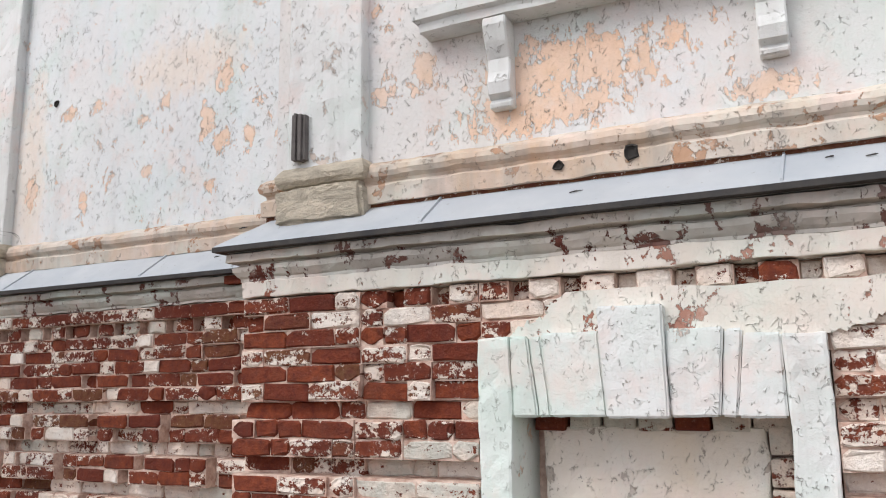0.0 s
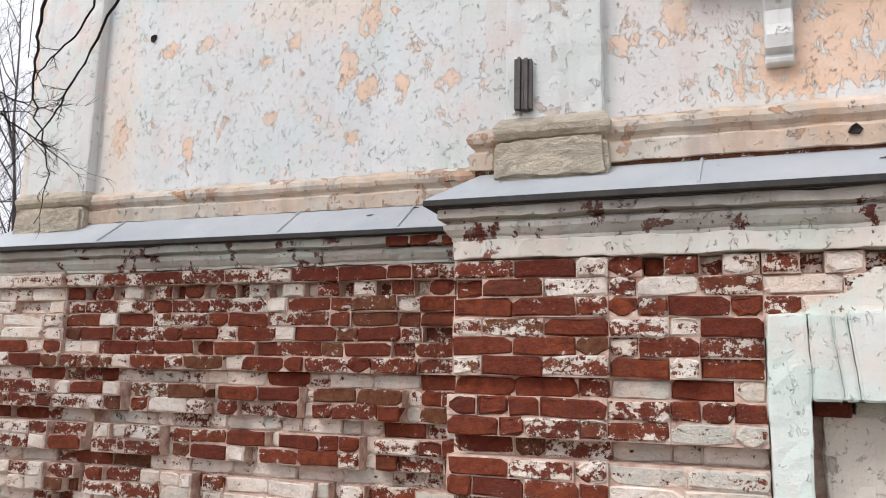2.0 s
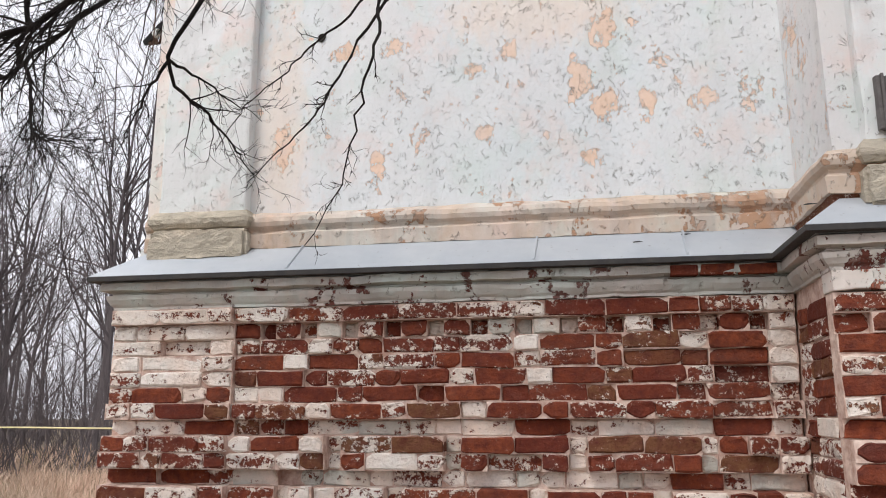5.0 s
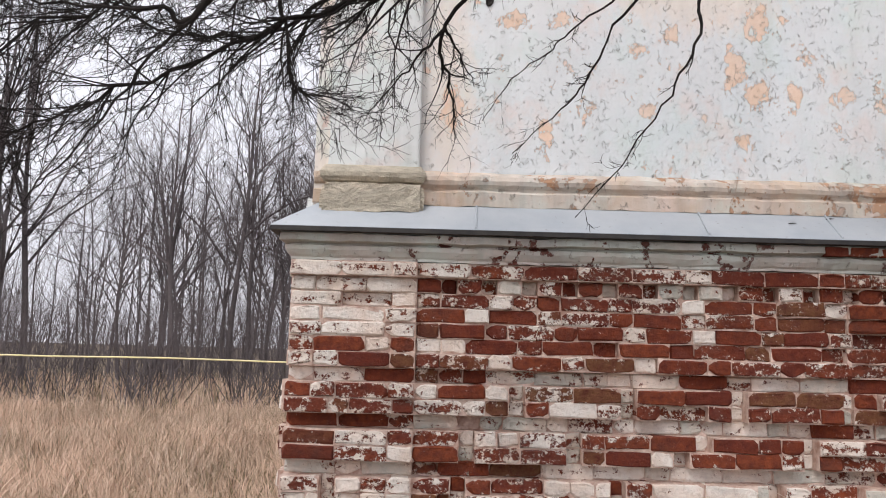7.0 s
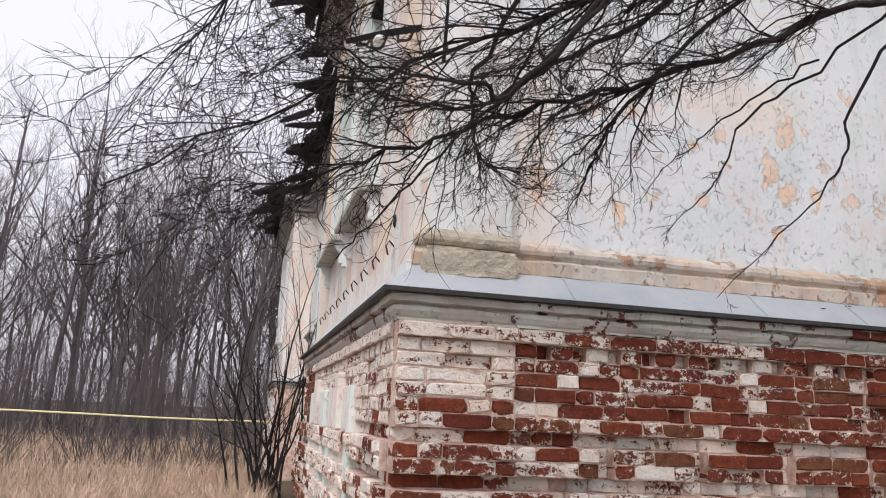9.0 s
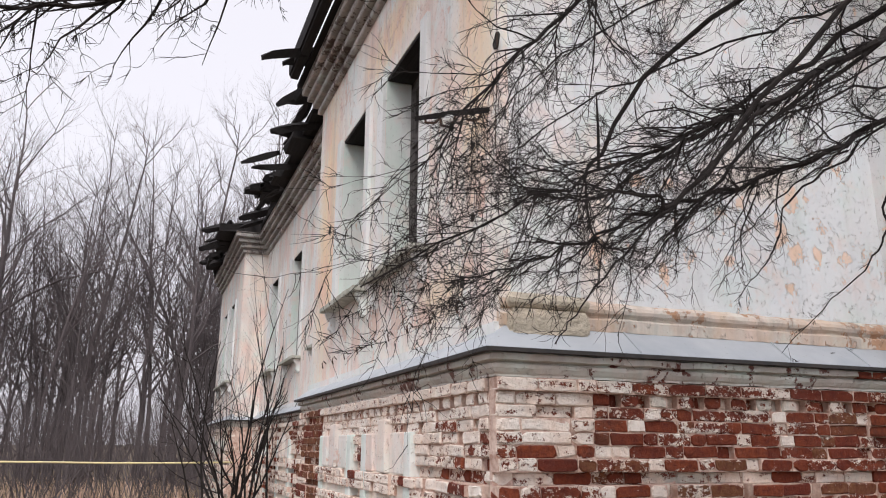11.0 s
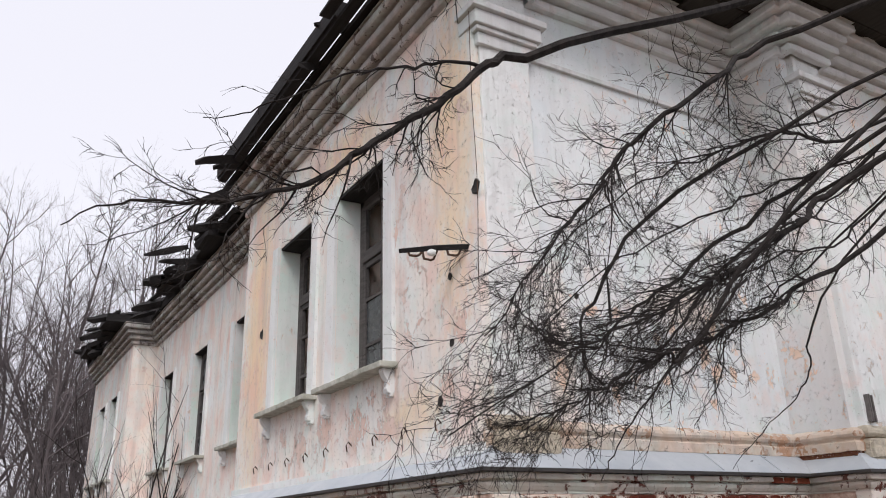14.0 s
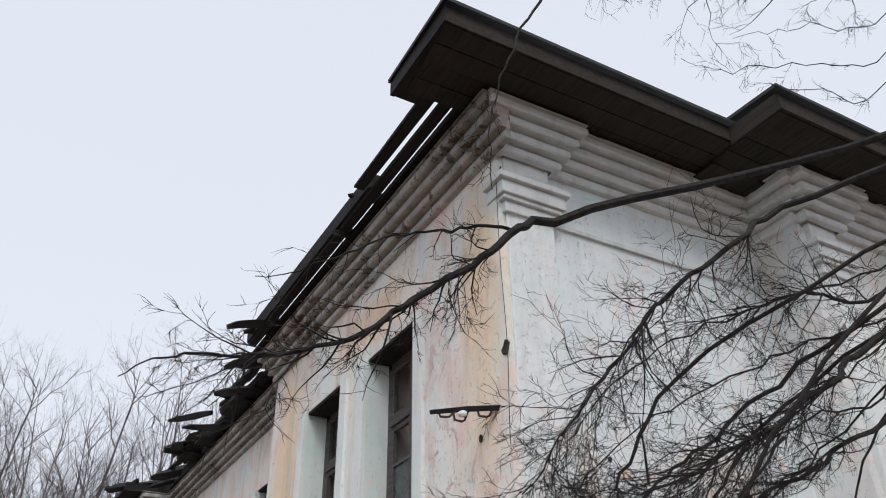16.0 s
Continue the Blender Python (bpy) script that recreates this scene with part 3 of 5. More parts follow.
def pilaster(name, x0, x1, y, back, label):
    """A flat plaster pilaster on a moulded pedestal, with a stepped capital."""
    root = holder(name, label, "pilaster", "structure")
    part("shaft", worn(block(x0, x1, y, back, 2.34, Z_TOP, 0.012), 0.006, 0.06), PLASTER_WHITE, root)
    bm = bmesh.new()
    sweep(bm, [(0.0, 2.27), (0.020, 2.275), (0.034, 2.295), (0.036, 2.318), (0.022, 2.340), (0.010, 2.356), (-0.02, 2.362)],
          [(x0, back), (x0, y), (x1, y), (x1, back)], 0.006, 0.03)
    part("torus", bm, STONE, root, "weathered stone roll moulding")
    bm = bmesh.new()
    w = 0.028
    vs = [bm.verts.new(c) for c in ((x0 - w, y - 0.045, 2.10), (x1 + w, y - 0.045, 2.10), (x1 + w, back, 2.10), (x0 - w, back, 2.10),
                                    (x0 - w, y - 0.045, 2.265), (x1 + w, y - 0.045, 2.265), (x1 + w, back, 2.265), (x0 - w, back, 2.265))]
    for f in ((0, 1, 5, 4), (1, 2, 6, 5), (3, 0, 4, 7), (4, 5, 6, 7), (3, 2, 1, 0)):
        bm.faces.new([vs[i] for i in f])
    bmesh.ops.recalc_face_normals(bm, faces=bm.faces[:])
    bmesh.ops.bevel(bm, geom=bm.edges[:], offset=0.018, segments=2, affect="EDGES")
    worn(bm, 0.012, 0.03)
    part("pedestal", bm, STONE, root, "yellowish flaking stone pedestal block")
    bm = bmesh.new()
    for z0, z1, o in ((5.10, 5.20, 0.03), (5.20, 5.24, 0.06), (5.24, 5.36, 0.085), (5.36, 5.42, 0.12)):
        add_box(bm, x0 - o, x1 + o, y - o, back, z0, z1 - 0.002, 0.012)
    part("capital", bm, CORNICE, root, "stepped grey plaster capital")
    return root


pilaster("pilaster_corner", -5.08, -4.63, 3.02, Y_BAY + 0.1, "peeling grey plaster corner pilaster on a pedestal")
pilaster("pilaster_projection", -2.02, -1.64, 2.50, Y_PROJ + 0.1, "flaking white plaster pilaster on a stone pedestal")
thing("trim_architrave", block(-4.6, X_RET, Y_BAY - 0.03, Y_BAY + 0.02, 5.14, 5.18, 0.006), CORNICE, "thin plaster architrave fillet", "moulding", "structure")

# stepped crown cornice
CORN = [(0.0, 5.655)]
for i in range(4):
    o, z = 0.06 + 0.062 * i, 5.66 + 0.105 * i
    CORN += [(o - 0.012, z), (o, z + 0.014), (o, z + 0.066), (o - 0.010, z + 0.078), (o - 0.028, z + 0.080), (o - 0.028, z + 0.104)]
CORN += [(0.25, 6.08), (0.25, 6.09), (0.0, 6.10)]
EAVES = [(X_RIGHT, Y_PROJ), (-1.60, Y_PROJ), (-1.60, 2.48), (-2.06, 2.48), (-2.06, Y_PROJ + 0.02), (X_RET, Y_PROJ + 0.02), (X_RET, Y_BAY),
         (-4.60, Y_BAY), (-4.60, 3.0), (-5.10, 3.0), (-5.10, Y_BAY - 0.04), (X_LEFT, Y_BAY - 0.04),
         (X_LEFT, Y_J1), (X_REC, Y_J1), (X_REC, Y_J2), (X_LEFT, Y_J2), (X_LEFT, Y_END)]
bm = bmesh.new()
sweep(bm, [(-o, z) for o, z in CORN], EAVES[:12], 0.005, 0.06)
thing("trim_cornice_south", bm, CORNICE, "stepped grey plaster crown cornice", "cornice", "structure")
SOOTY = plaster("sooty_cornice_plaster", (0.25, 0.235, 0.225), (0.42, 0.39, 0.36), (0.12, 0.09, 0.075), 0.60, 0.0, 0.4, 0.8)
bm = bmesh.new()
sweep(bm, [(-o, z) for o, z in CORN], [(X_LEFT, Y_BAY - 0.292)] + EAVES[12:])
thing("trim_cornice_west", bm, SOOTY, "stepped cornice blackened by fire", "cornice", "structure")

# ---- bricks ----
COURSE, Z0 = 0.0712, 1.872


def brick_meshes(length, n):
    made = []
    for i in range(n):
        r = random.Random(100 + i + int(length * 1000))
        bm = bmesh.new()
        h, l, d = 0.0660, length, 0.11
        worn = [r.choice((0.003, 0.004, 0.006, 0.009, 0.014, 0.02)) for _ in range(4)]
        edge = []
        for k, (x, z, sx, sz) in enumerate(((0, 0, 1, 1), (l, 0, -1, 1), (l, h, -1, -1), (0, h, 1, -1))):
            along, up = (x + sx * worn[k] * r.uniform(0.8, 1.8), z), (x, z + sz * worn[k])
            edge += [up, along] if k % 2 == 0 else [along, up]
            if k % 2 == 0:
                edge.append((l * r.uniform(0.35, 0.65), z))
        edge = [(x + r.uniform(-0.0035, 0.0035), z + r.uniform(-0.0045, 0.0035)) for x, z in edge]
        n_e, cx, cz = len(edge), l / 2, h / 2
        back = [bm.verts.new((x, d, z)) for x, z in edge]
        mid = [bm.verts.new((x, 0.006 + r.uniform(-0.003, 0.006), z)) for x, z in edge]
        ins = []
        for x, z in edge:
            dx, dz = r.uniform(0.003, 0.010), r.uniform(0.003, 0.008)
            ins.append(bm.verts.new((x + math.copysign(min(dx, abs(cx - x) * 0.7), cx - x), r.uniform(-0.004, 0.005), z + math.copysign(dz, cz - z))))
        for k in range(n_e):
            j = (k + 1) % n_e
            bm.faces.new((back[k], back[j], mid[j], mid[k]))
            bm.faces.new((mid[k], mid[j], ins[j], ins[k]))
        bm.faces.new(ins)
        bmesh.ops.triangulate(bm, faces=[f for f in bm.faces if len(f.verts) > 4])
        bmesh.ops.recalc_face_normals(bm, faces=bm.faces[:])
        me = bpy.data.meshes.new("brick")
        bm.to_mesh(me)
        bm.free()
        me.materials.append(STAGES[0])
        made.append(me)
    return made


LONG, SHORT = brick_meshes(0.245, 24), brick_meshes(0.118, 20)
loose, beds = {}, {}


def put_brick(owner, u, z, length, depth, stage, axis="y", plane=0.0, part_of=True):
    """One brick with its lower corner at u along the wall, set depth metres proud of the plane."""
    short = length < 0.18
    me = rng.choice(SHORT if short else LONG)
    s = length / (0.118 if short else 0.245)
    tilt = rng.gauss(0, 0.8)
    if axis == "y":
        m = pose(u, plane - depth, z, rng.uniform(-1.5, 1.5), tilt, rng.uniform(-1, 1))
    else:
        m = pose(plane - depth, u + length, z, rng.uniform(-1, 1), tilt, -90 + rng.uniform(-1, 1))
    m = m @ Matrix.Diagonal((s, 1, rng.uniform(0.96, 1.03), 1))
    if part_of:
        ob = new("brick", me)
        ob.matrix_world = m
        ob.parent = owner
        ob.material_slots[0].link = "OBJECT"
        ob.material_slots[0].material = STAGES[stage]
    else:
        loose.setdefault((owner, stage), []).append((me, m))


def pick(weights, u=None, z=0.0):
    """How much paint a brick has kept; neighbours weather alike."""
    if u is None:
        return rng.choices(range(5), weights)[0]
    val = noise.noise((u * 1.5, z * 3.2, 4.7)) * 1.5 + noise.noise((u * 4.5, z * 7.0, 1.3)) * 0.9 + rng.gauss(0, 0.38)
    q = 0.5 * (1 + math.erf(val / 0.95)) * sum(weights)
    for stage, w in enumerate(weights):
        q -= w
        if q <= 0:
            return stage
    return max(i for i, w in enumerate(weights) if w > 0)


def course_kind(k):
    if k == 0:
        return "string"
    if k == 1:
        return "dentil"
    if k < 7:
        return "plain"
    return ("groove", "block", "block")[(k - 7) % 3]


# How each course lies: capitals are stretchers, small letters headers; r bare, f flecked, h half painted, w limewashed, g grey lime; a bar is a seam between rusticated blocks.
BAY_BOND = {0: "HHFHHhFRrfhw", 2: "hFhfrFhHwFfRwRw", 3: "FwRfHfRhFrRrRw", 4: "rRfHrRgFwRfRhFw", 5: "wwRfRfRrFrRfFh", 6: "hFwFhRwFrHrHHh",
            7: "ffrGGgwGRgWGRw", 8: "wRw|FR|FR|RR|rhh", 9: "Hwr|fWh|fHf|fFr|Rh", 10: "GhgGwHwWgwWgwRhG", 11: "F|wwH|fFR|Rfr|Hfrh", 12: "R|HH|rRw|FRh|fHrh"}
STRIP_BOND = {0: "WWw", 1: "wWW", 2: "WWw", 3: "wWh", 4: "hWw", 5: "hRwf", 6: "hhRr", 7: "wWR", 8: "rhFf", 9: "FfHf", 10: "RRh", 11: "RHh", 12: "RHw", 13: "GgG"}
PIL_BOND = {1: "FRh", 2: "fRW", 3: "RFh", 4: "hFR", 5: "RFr", 6: "hRH", 7: "RRf", 8: "rrrR", 9: "RrFf", 10: "FrH", 11: "RHh", 12: "rRFf", 13: "FRh"}
PAN_BOND = {2: "hWF", 3: "rfRr", 4: "HwR", 5: "hFF", 6: "RhF", 7: "GRg", 8: "Hrff", 9: "FGg", 10: "GgW", 11: "GG"}


def courses(owner, u0, u1, plane, axis, bond, proud=0.0):
    """Lays the courses of a bond plan, each one fitted to the length of its wall."""
    for k, plan in bond.items():
        z = Z0 - (k + 1) * COURSE + 0.003
        size = [0.075 if c == "|" else (0.245 if c.isupper() else 0.12) for c in plan]
        free = sum(a for a in size if a != 0.075)
        fit = (u1 - u0 - 0.075 * plan.count("|")) / free
        u = u0
        for c, a in zip(plan, size):
            length = 0.075 if c == "|" else a * fit
            depth = proud + (0.018 if k == 6 and owner is core_bay else {"string": 0.034, "dentil": 0.0, "plain": 0.0, "groove": -0.042, "block": 0.044}[course_kind(k)]) + rng.uniform(-0.009, 0.009)
            stage = "rfhwg".index(c.lower()) if c != "|" else rng.choice((3, 4))
            if c == "|":
                depth = proud - 0.03
            elif rng.random() < 0.07:
                depth -= rng.uniform(0.02, 0.045)
            bed_box(owner, u, z, length, depth, axis, plane)
            put_brick(owner, u + 0.0025, z, length - 0.005, depth, stage, axis, plane)
            u += length


def bed_box(owner, u, z, length, depth, axis, plane):
    """Mortar round one brick, a little behind its face."""
    bed = beds.setdefault(owner, ([], []))
    f, o = plane - depth + rng.uniform(0.006, 0.013), len(bed[0])
    q = [(u, z - 0.004), (u + length, z - 0.004), (u + length, z + COURSE - 0.004), (u, z + COURSE - 0.004)]
    bed[0].extend([(a, d, c) if axis == "y" else (d, a, c) for d in (f, plane + 0.092) for a, c in q])
    bed[1].extend([(o, o + 1, o + 2, o + 3)] + [(o + e, o + (e + 1) % 4, o + 4 + (e + 1) % 4, o + 4 + e) for e in range(4)])


def lay(owner, u0, u1, plane, axis, weights, proud=0.0, k0=0, k1=25, dentils=True, limit=0.7, grooved=True, near=None):
    for k in range(k0, k1):
        z = Z0 - (k + 1) * COURSE + 0.003
        kind = course_kind(k) if grooved or k < 2 else "plain"
        if kind in ("string", "dentil") and not dentils:
            kind = "plain"
        u = u0
        seam = u0 + (0.55 if ((k - 7) // 3) % 2 else 0.22)
        flip = k % 2
        w = weights(k, kind)
        while u < u1 - 0.03:
            if kind == "dentil":
                length = min(0.118 if flip else 0.075, u1 - u)
                depth = proud + (0.008 if flip else -0.045)
                flip = not flip
            else:
                length = 0.245 if rng.random() < (0.62 if kind != "string" else 0.9) else 0.118
                if u == u0 and k % 2:
                    length = 0.118
                depth = proud + {"string": 0.034, "plain": 0.0, "groove": -0.042, "block": 0.044}[kind] + rng.uniform(-0.008, 0.008)
                if kind == "block" and seam - 0.05 < u < seam + 0.06:
                    length, depth = 0.07, proud - 0.03
                    seam += 0.74
                if kind == "block" and u < seam - 0.05 < u + length + 0.03:
                    length = max(seam - 0.04 - u, 0.05)
                if u + length > u1 - 0.05:
                    length = u1 - u
                if rng.random() < 0.06 and kind != "string":
                    depth -= rng.uniform(0.025, 0.06)
                elif rng.random() < 0.10:
                    depth -= rng.uniform(0.006, 0.02)
            stage = pick(w, u + (9 if axis == "x" else 0), z)
            bed_box(owner, u, z, length, depth, axis, plane)
            put_brick(owner, u + 0.0025, z, length - 0.005, depth, stage, axis, plane, z > limit and (near is None or u < near))
            u += length


def bay_weights(k, kind):
    return (4, 5, 3, 1, 1.5) if kind == "dentil" else (2, 3, 3, 4, 4)


def low_weights(k, kind):
    return (1, 1, 2, 4, 6)


def panel_weights(k, kind):
    return (1, 2, 4, 6, 0) if k < 3 else ((4, 4, 5, 3, 0) if k < 7 else (0, 0, 1, 3, 6))


def right_weights(k, kind):
    return (0, 0, 2, 8, 2)


courses(core_bay, -4.62, -2.20, BR_BAY, "y", BAY_BOND)
lay(core_bay, -4.62, -2.20, BR_BAY, "y", bay_weights, k0=1, k1=2)
lay(core_bay, -4.62, -2.20, BR_BAY, "y", bay_weights, k0=13)
courses(core_bay, BR_LEFT, -4.62, BR_STRIP, "y", STRIP_BOND)
lay(core_bay, BR_LEFT, -4.62, BR_STRIP, "y", low_weights, k0=14)
courses(core_proj, -2.20, -1.62, BR_PIL, "y", PIL_BOND)
lay(core_proj, -2.20, -1.62, BR_PIL, "y", low_weights, k0=14)
lay(core_proj, -1.62, -1.11, BR_PAN, "y", panel_weights, k0=1, k1=2)
courses(core_proj, -1.62, -1.11, BR_PAN, "y", PAN_BOND)
lay(core_proj, -1.62, -1.11, BR_PAN, "y", panel_weights, k0=12)
lay(core_proj, -1.11, 0.04, BR_PAN, "y", panel_weights, k0=1, k1=5)
lay(core_proj, 0.04, 1.3, BR_PAN, "y", right_weights, k0=1)
lay(core_left, BR_STRIP + 0.11, 7.3, BR_LEFT, "x", lambda k, kind: (0, 0, 1, 12, 0) if k < 6 else (1, 2, 4, 8, 1), near=4.2)
lay(core_left, 7.3, Y_J1, BR_LEFT, "x", lambda k, kind: (6, 4, 2, 1, 0), near=-100)
for nm, u0, u1, plane in (("core_west_middle", Y_J1, Y_J2, BR_LREC), ("core_west_far", Y_J2, Y_END, BR_LEFT)):
    lay(bpy.data.objects[nm], u0, u1, plane, "x", lambda k, kind: (1, 1, 2, 9, 1), near=-100)
# return of the projection, seen edge-on
for k in range(1, 25):
    put_brick(core_proj, 2.56, Z0 - (k + 1) * COURSE + 0.003, 0.245, 0.0, pick((9, 5, 2, 1, 0)), "x", -2.20)
    put_brick(core_proj, 2.81, Z0 - (k + 1) * COURSE + 0.003, 0.13, 0.0, pick((9, 5, 2, 1, 0)), "x", -2.20)
for owner, (vs, fs) in beds.items():
    me = bpy.data.meshes.new("mortar_bed")
    me.from_pydata(vs, [], fs)
    me.materials.append(MORTAR)
    ob = new("mortar_bed", me)
    ob.parent = owner
    tagged(ob, kind="stuff")
for (owner, stage), rows in loose.items():
    vs, fs = [], []
    for me, m in rows:
        o = len(vs)
        vs += [(m @ v.co)[:] for v in me.vertices]
        fs += [[o + i for i in p.vertices] for p in me.polygons]
    me = bpy.data.meshes.new("brick_courses")
    me.from_pydata(vs, [], fs)
    me.materials.append(STAGES[stage])
    ob = new("brick_courses", me)
    ob.parent = owner
    tagged(ob, kind="stuff")

for i, x in enumerate((-2.69, -2.57, -2.42)):
    thing("exposed_brick", block(x, x + (0.11, 0.14, 0.15)[i], BR_STRIP - 0.059, BR_STRIP + 0.02, 1.950, 1.993, 0.006, 0.004), STAGES[i % 2], "bare red brick showing where the moulding fell off", "brick", "structure")

# ---- basement window with its plaster surround ----
surround = holder("basement_window_surround", "white and mint plaster surround of a bricked-up basement window", "window", "structure")
y = BR_PIL - 0.025
part("jamb", worn(block(-1.106, -0.98, y, BR_PAN + 0.25, 0.2, 1.592, 0.012), 0.007, 0.04), MINT, surround)
part("jamb", worn(block(-0.09, 0.036, y, BR_PAN + 0.25, 0.2, 1.572, 0.012), 0.007, 0.04), PLASTER_WHITE, surround)


def voussoir(xb0, xb1, xt0, xt1, z0, z1, y0, mat):
    bm = bmesh.new()
    vs = [bm.verts.new(c) for c in ((xb0, y0, z0), (xb1, y0, z0), (xt1, y0, z1), (xt0, y0, z1), (xb0, BR_PAN + 0.25, z0), (xb1, BR_PAN + 0.25, z0), (xt1, BR_PAN + 0.25, z1), (xt0, BR_PAN + 0.25, z1))]
    for f in ((0, 1, 2, 3), (1, 5, 6, 2), (4, 0, 3, 7), (3, 2, 6, 7), (0, 4, 5, 1)):
        bm.faces.new([vs[i] for i in f])
    bmesh.ops.recalc_face_normals(bm, faces=bm.faces[:])
    bmesh.ops.bevel(bm, geom=bm.edges[:], offset=0.007, segments=2, affect="EDGES")
    worn(bm, 0.003, 0.03)
    part("voussoir", bm, mat, surround)


voussoir(-0.978, -0.885, -0.978, -0.915, 1.315, 1.592, y + 0.002, MINT)
voussoir(-0.883, -0.838, -0.913, -0.868, 1.315, 1.590, y + 0.010, MINT)
voussoir(-0.836, -0.642, -0.866, -0.662, 1.315, 1.600, y + 0.002, MINT)
voussoir(-0.640, -0.440, -0.660, -0.440, 1.312, 1.680, y - 0.022, PLASTER_WHITE)
voussoir(-0.438, -0.285, -0.438, -0.262, 1.315, 1.598, y + 0.002, PLASTER_WHITE)
voussoir(-0.283, -0.235, -0.260, -0.205, 1.315, 1.590, y + 0.010, PLASTER_WHITE)
voussoir(-0.233, -0.092, -0.203, -0.092, 1.315, 1.574, y + 0.002, PLASTER_WHITE)
part("infill", block(-0.99, -0.08, BR_PAN + 0.236, BR_PAN + 0.25, 0.2, 1.33, 0.0), MORTAR, surround)
part("infill_render", worn(block(-0.93, -0.17, BR_PAN + 0.16, BR_PAN + 0.24, 0.2, 1.272, 0.012), 0.012, 0.045), INFILL, surround, "pinkish white render over the blocked opening")
# bricks in the gap, mostly grey ones, whose colour stands in for its shadow
for i in range(7):
    bm = block(-0.96 + i * 0.125, -0.845 + i * 0.125, BR_PAN + 0.14 + rng.uniform(0, 0.03), BR_PAN + 0.21, 1.262, 1.312, 0.006, 0.003)
    part("brick", bm, STAGES[rng.choice((0, 4, 4))], surround)
for i in range(6):
    part("brick", block(-0.165, -0.095, BR_PAN + 0.13 + rng.uniform(0, 0.04), BR_PAN + 0.21, 1.19 - i * 0.1, 1.28 - i * 0.1, 0.008, 0.004), STAGES[4], surround)
bm = bmesh.new()
pr = random.Random(31)
rim = [(-0.98, 1.60), (-0.93, 1.64), (-0.86, 1.655), (-0.84, 1.70), (-0.78, 1.735), (0.30, 1.735), (0.36, 1.70), (0.31, 1.67), (0.22, 1.66), (0.18, 1.60), (0.12, 1.585), (0.03, 1.56), (-0.5, 1.50)]
rim = [(a[0] + (b[0] - a[0]) * k / 6 + pr.uniform(-0.012, 0.012), a[1] + (b[1] - a[1]) * k / 6 + pr.uniform(-0.010, 0.010)) for a, b in zip(rim, rim[1:] + rim[:1]) for k in range(6)]
face = [bm.verts.new((x, BR_PAN - 0.016, z)) for x, z in rim]
rear = [bm.verts.new((x, BR_PAN + 0.06, z)) for x, z in rim]
bm.faces.new(face)
for i in range(len(rim)):
    bm.faces.new((face[i], face[(i + 1) % len(rim)], rear[(i + 1) % len(rim)], rear[i]))
bmesh.ops.recalc_face_normals(bm, faces=bm.faces[:])
thing("render_patch", bm, BAND, "patch of cracked cream render above the keystone", "plaster patch", "structure")
thing("trim_plaster_band", worn(block(-2.203, X_RIGHT, BR_PIL - 0.006, BR_PAN + 0.1, 1.805, 1.876, 0.006), 0.008, 0.035, "x"), BAND, "cracked pale plaster band under the moulding", "moulding", "structure")

# ---- sill with brackets on the projecting front ----
sill = holder("window_sill", "white flaking plaster window sill on scrolled brackets", "window sill", "structure")
bm = bmesh.new()
sweep(bm, [(0.0, 2.83), (0.10, 2.835), (0.105, 2.87), (0.125, 2.88), (0.13, 2.93), (0.0, 2.97)], [(-1.24, Y_PROJ + 0.05), (-1.24, Y_PROJ), (1.0, Y_PROJ), (1.0, Y_PROJ + 0.05)], 0.005)
part("slab", bm, PLASTER_WHITE, sill)


def bracket(parent, x, y, z_top, z_bot, along="x", wide=0.095):
    bm = bmesh.new()
    h = z_top - z_bot
    prof = [(0.0, z_top), (0.10, z_top), (0.105, z_top - 0.1 * h), (0.085, z_top - 0.28 * h), (0.055, z_top - 0.45 * h), (0.058, z_top - 0.6 * h),
            (0.07, z_top - 0.72 * h), (0.062, z_top - 0.85 * h), (0.03, z_top - 0.9 * h), (0.045, z_top - 0.93 * h), (0.04, z_bot), (0.0, z_bot)]
    rows = []
    for s in (-wide / 2, wide / 2):
        rows.append([bm.verts.new((x + s, y - o, z) if along == "x" else (x - o, y + s, z)) for o, z in prof])
    for i in range(len(prof) - 1):
        bm.faces.new((rows[0][i], rows[0][i + 1], rows[1][i + 1], rows[1][i]))
    bm.faces.new(rows[0])
    bm.faces.new(rows[1])
    bmesh.ops.recalc_face_normals(bm, faces=bm.faces[:])
    bmesh.ops.bevel(bm, geom=[e for e in bm.edges if e.calc_face_angle(0) > 1.0], offset=0.006, segments=1, affect="EDGES")
    part("bracket", bm, PLASTER_WHITE, parent, "scrolled plaster bracket")


bracket(sill, -1.02, Y_PROJ, 2.835, 2.48)
bracket(sill, -0.04, Y_PROJ, 2.835, 2.50)

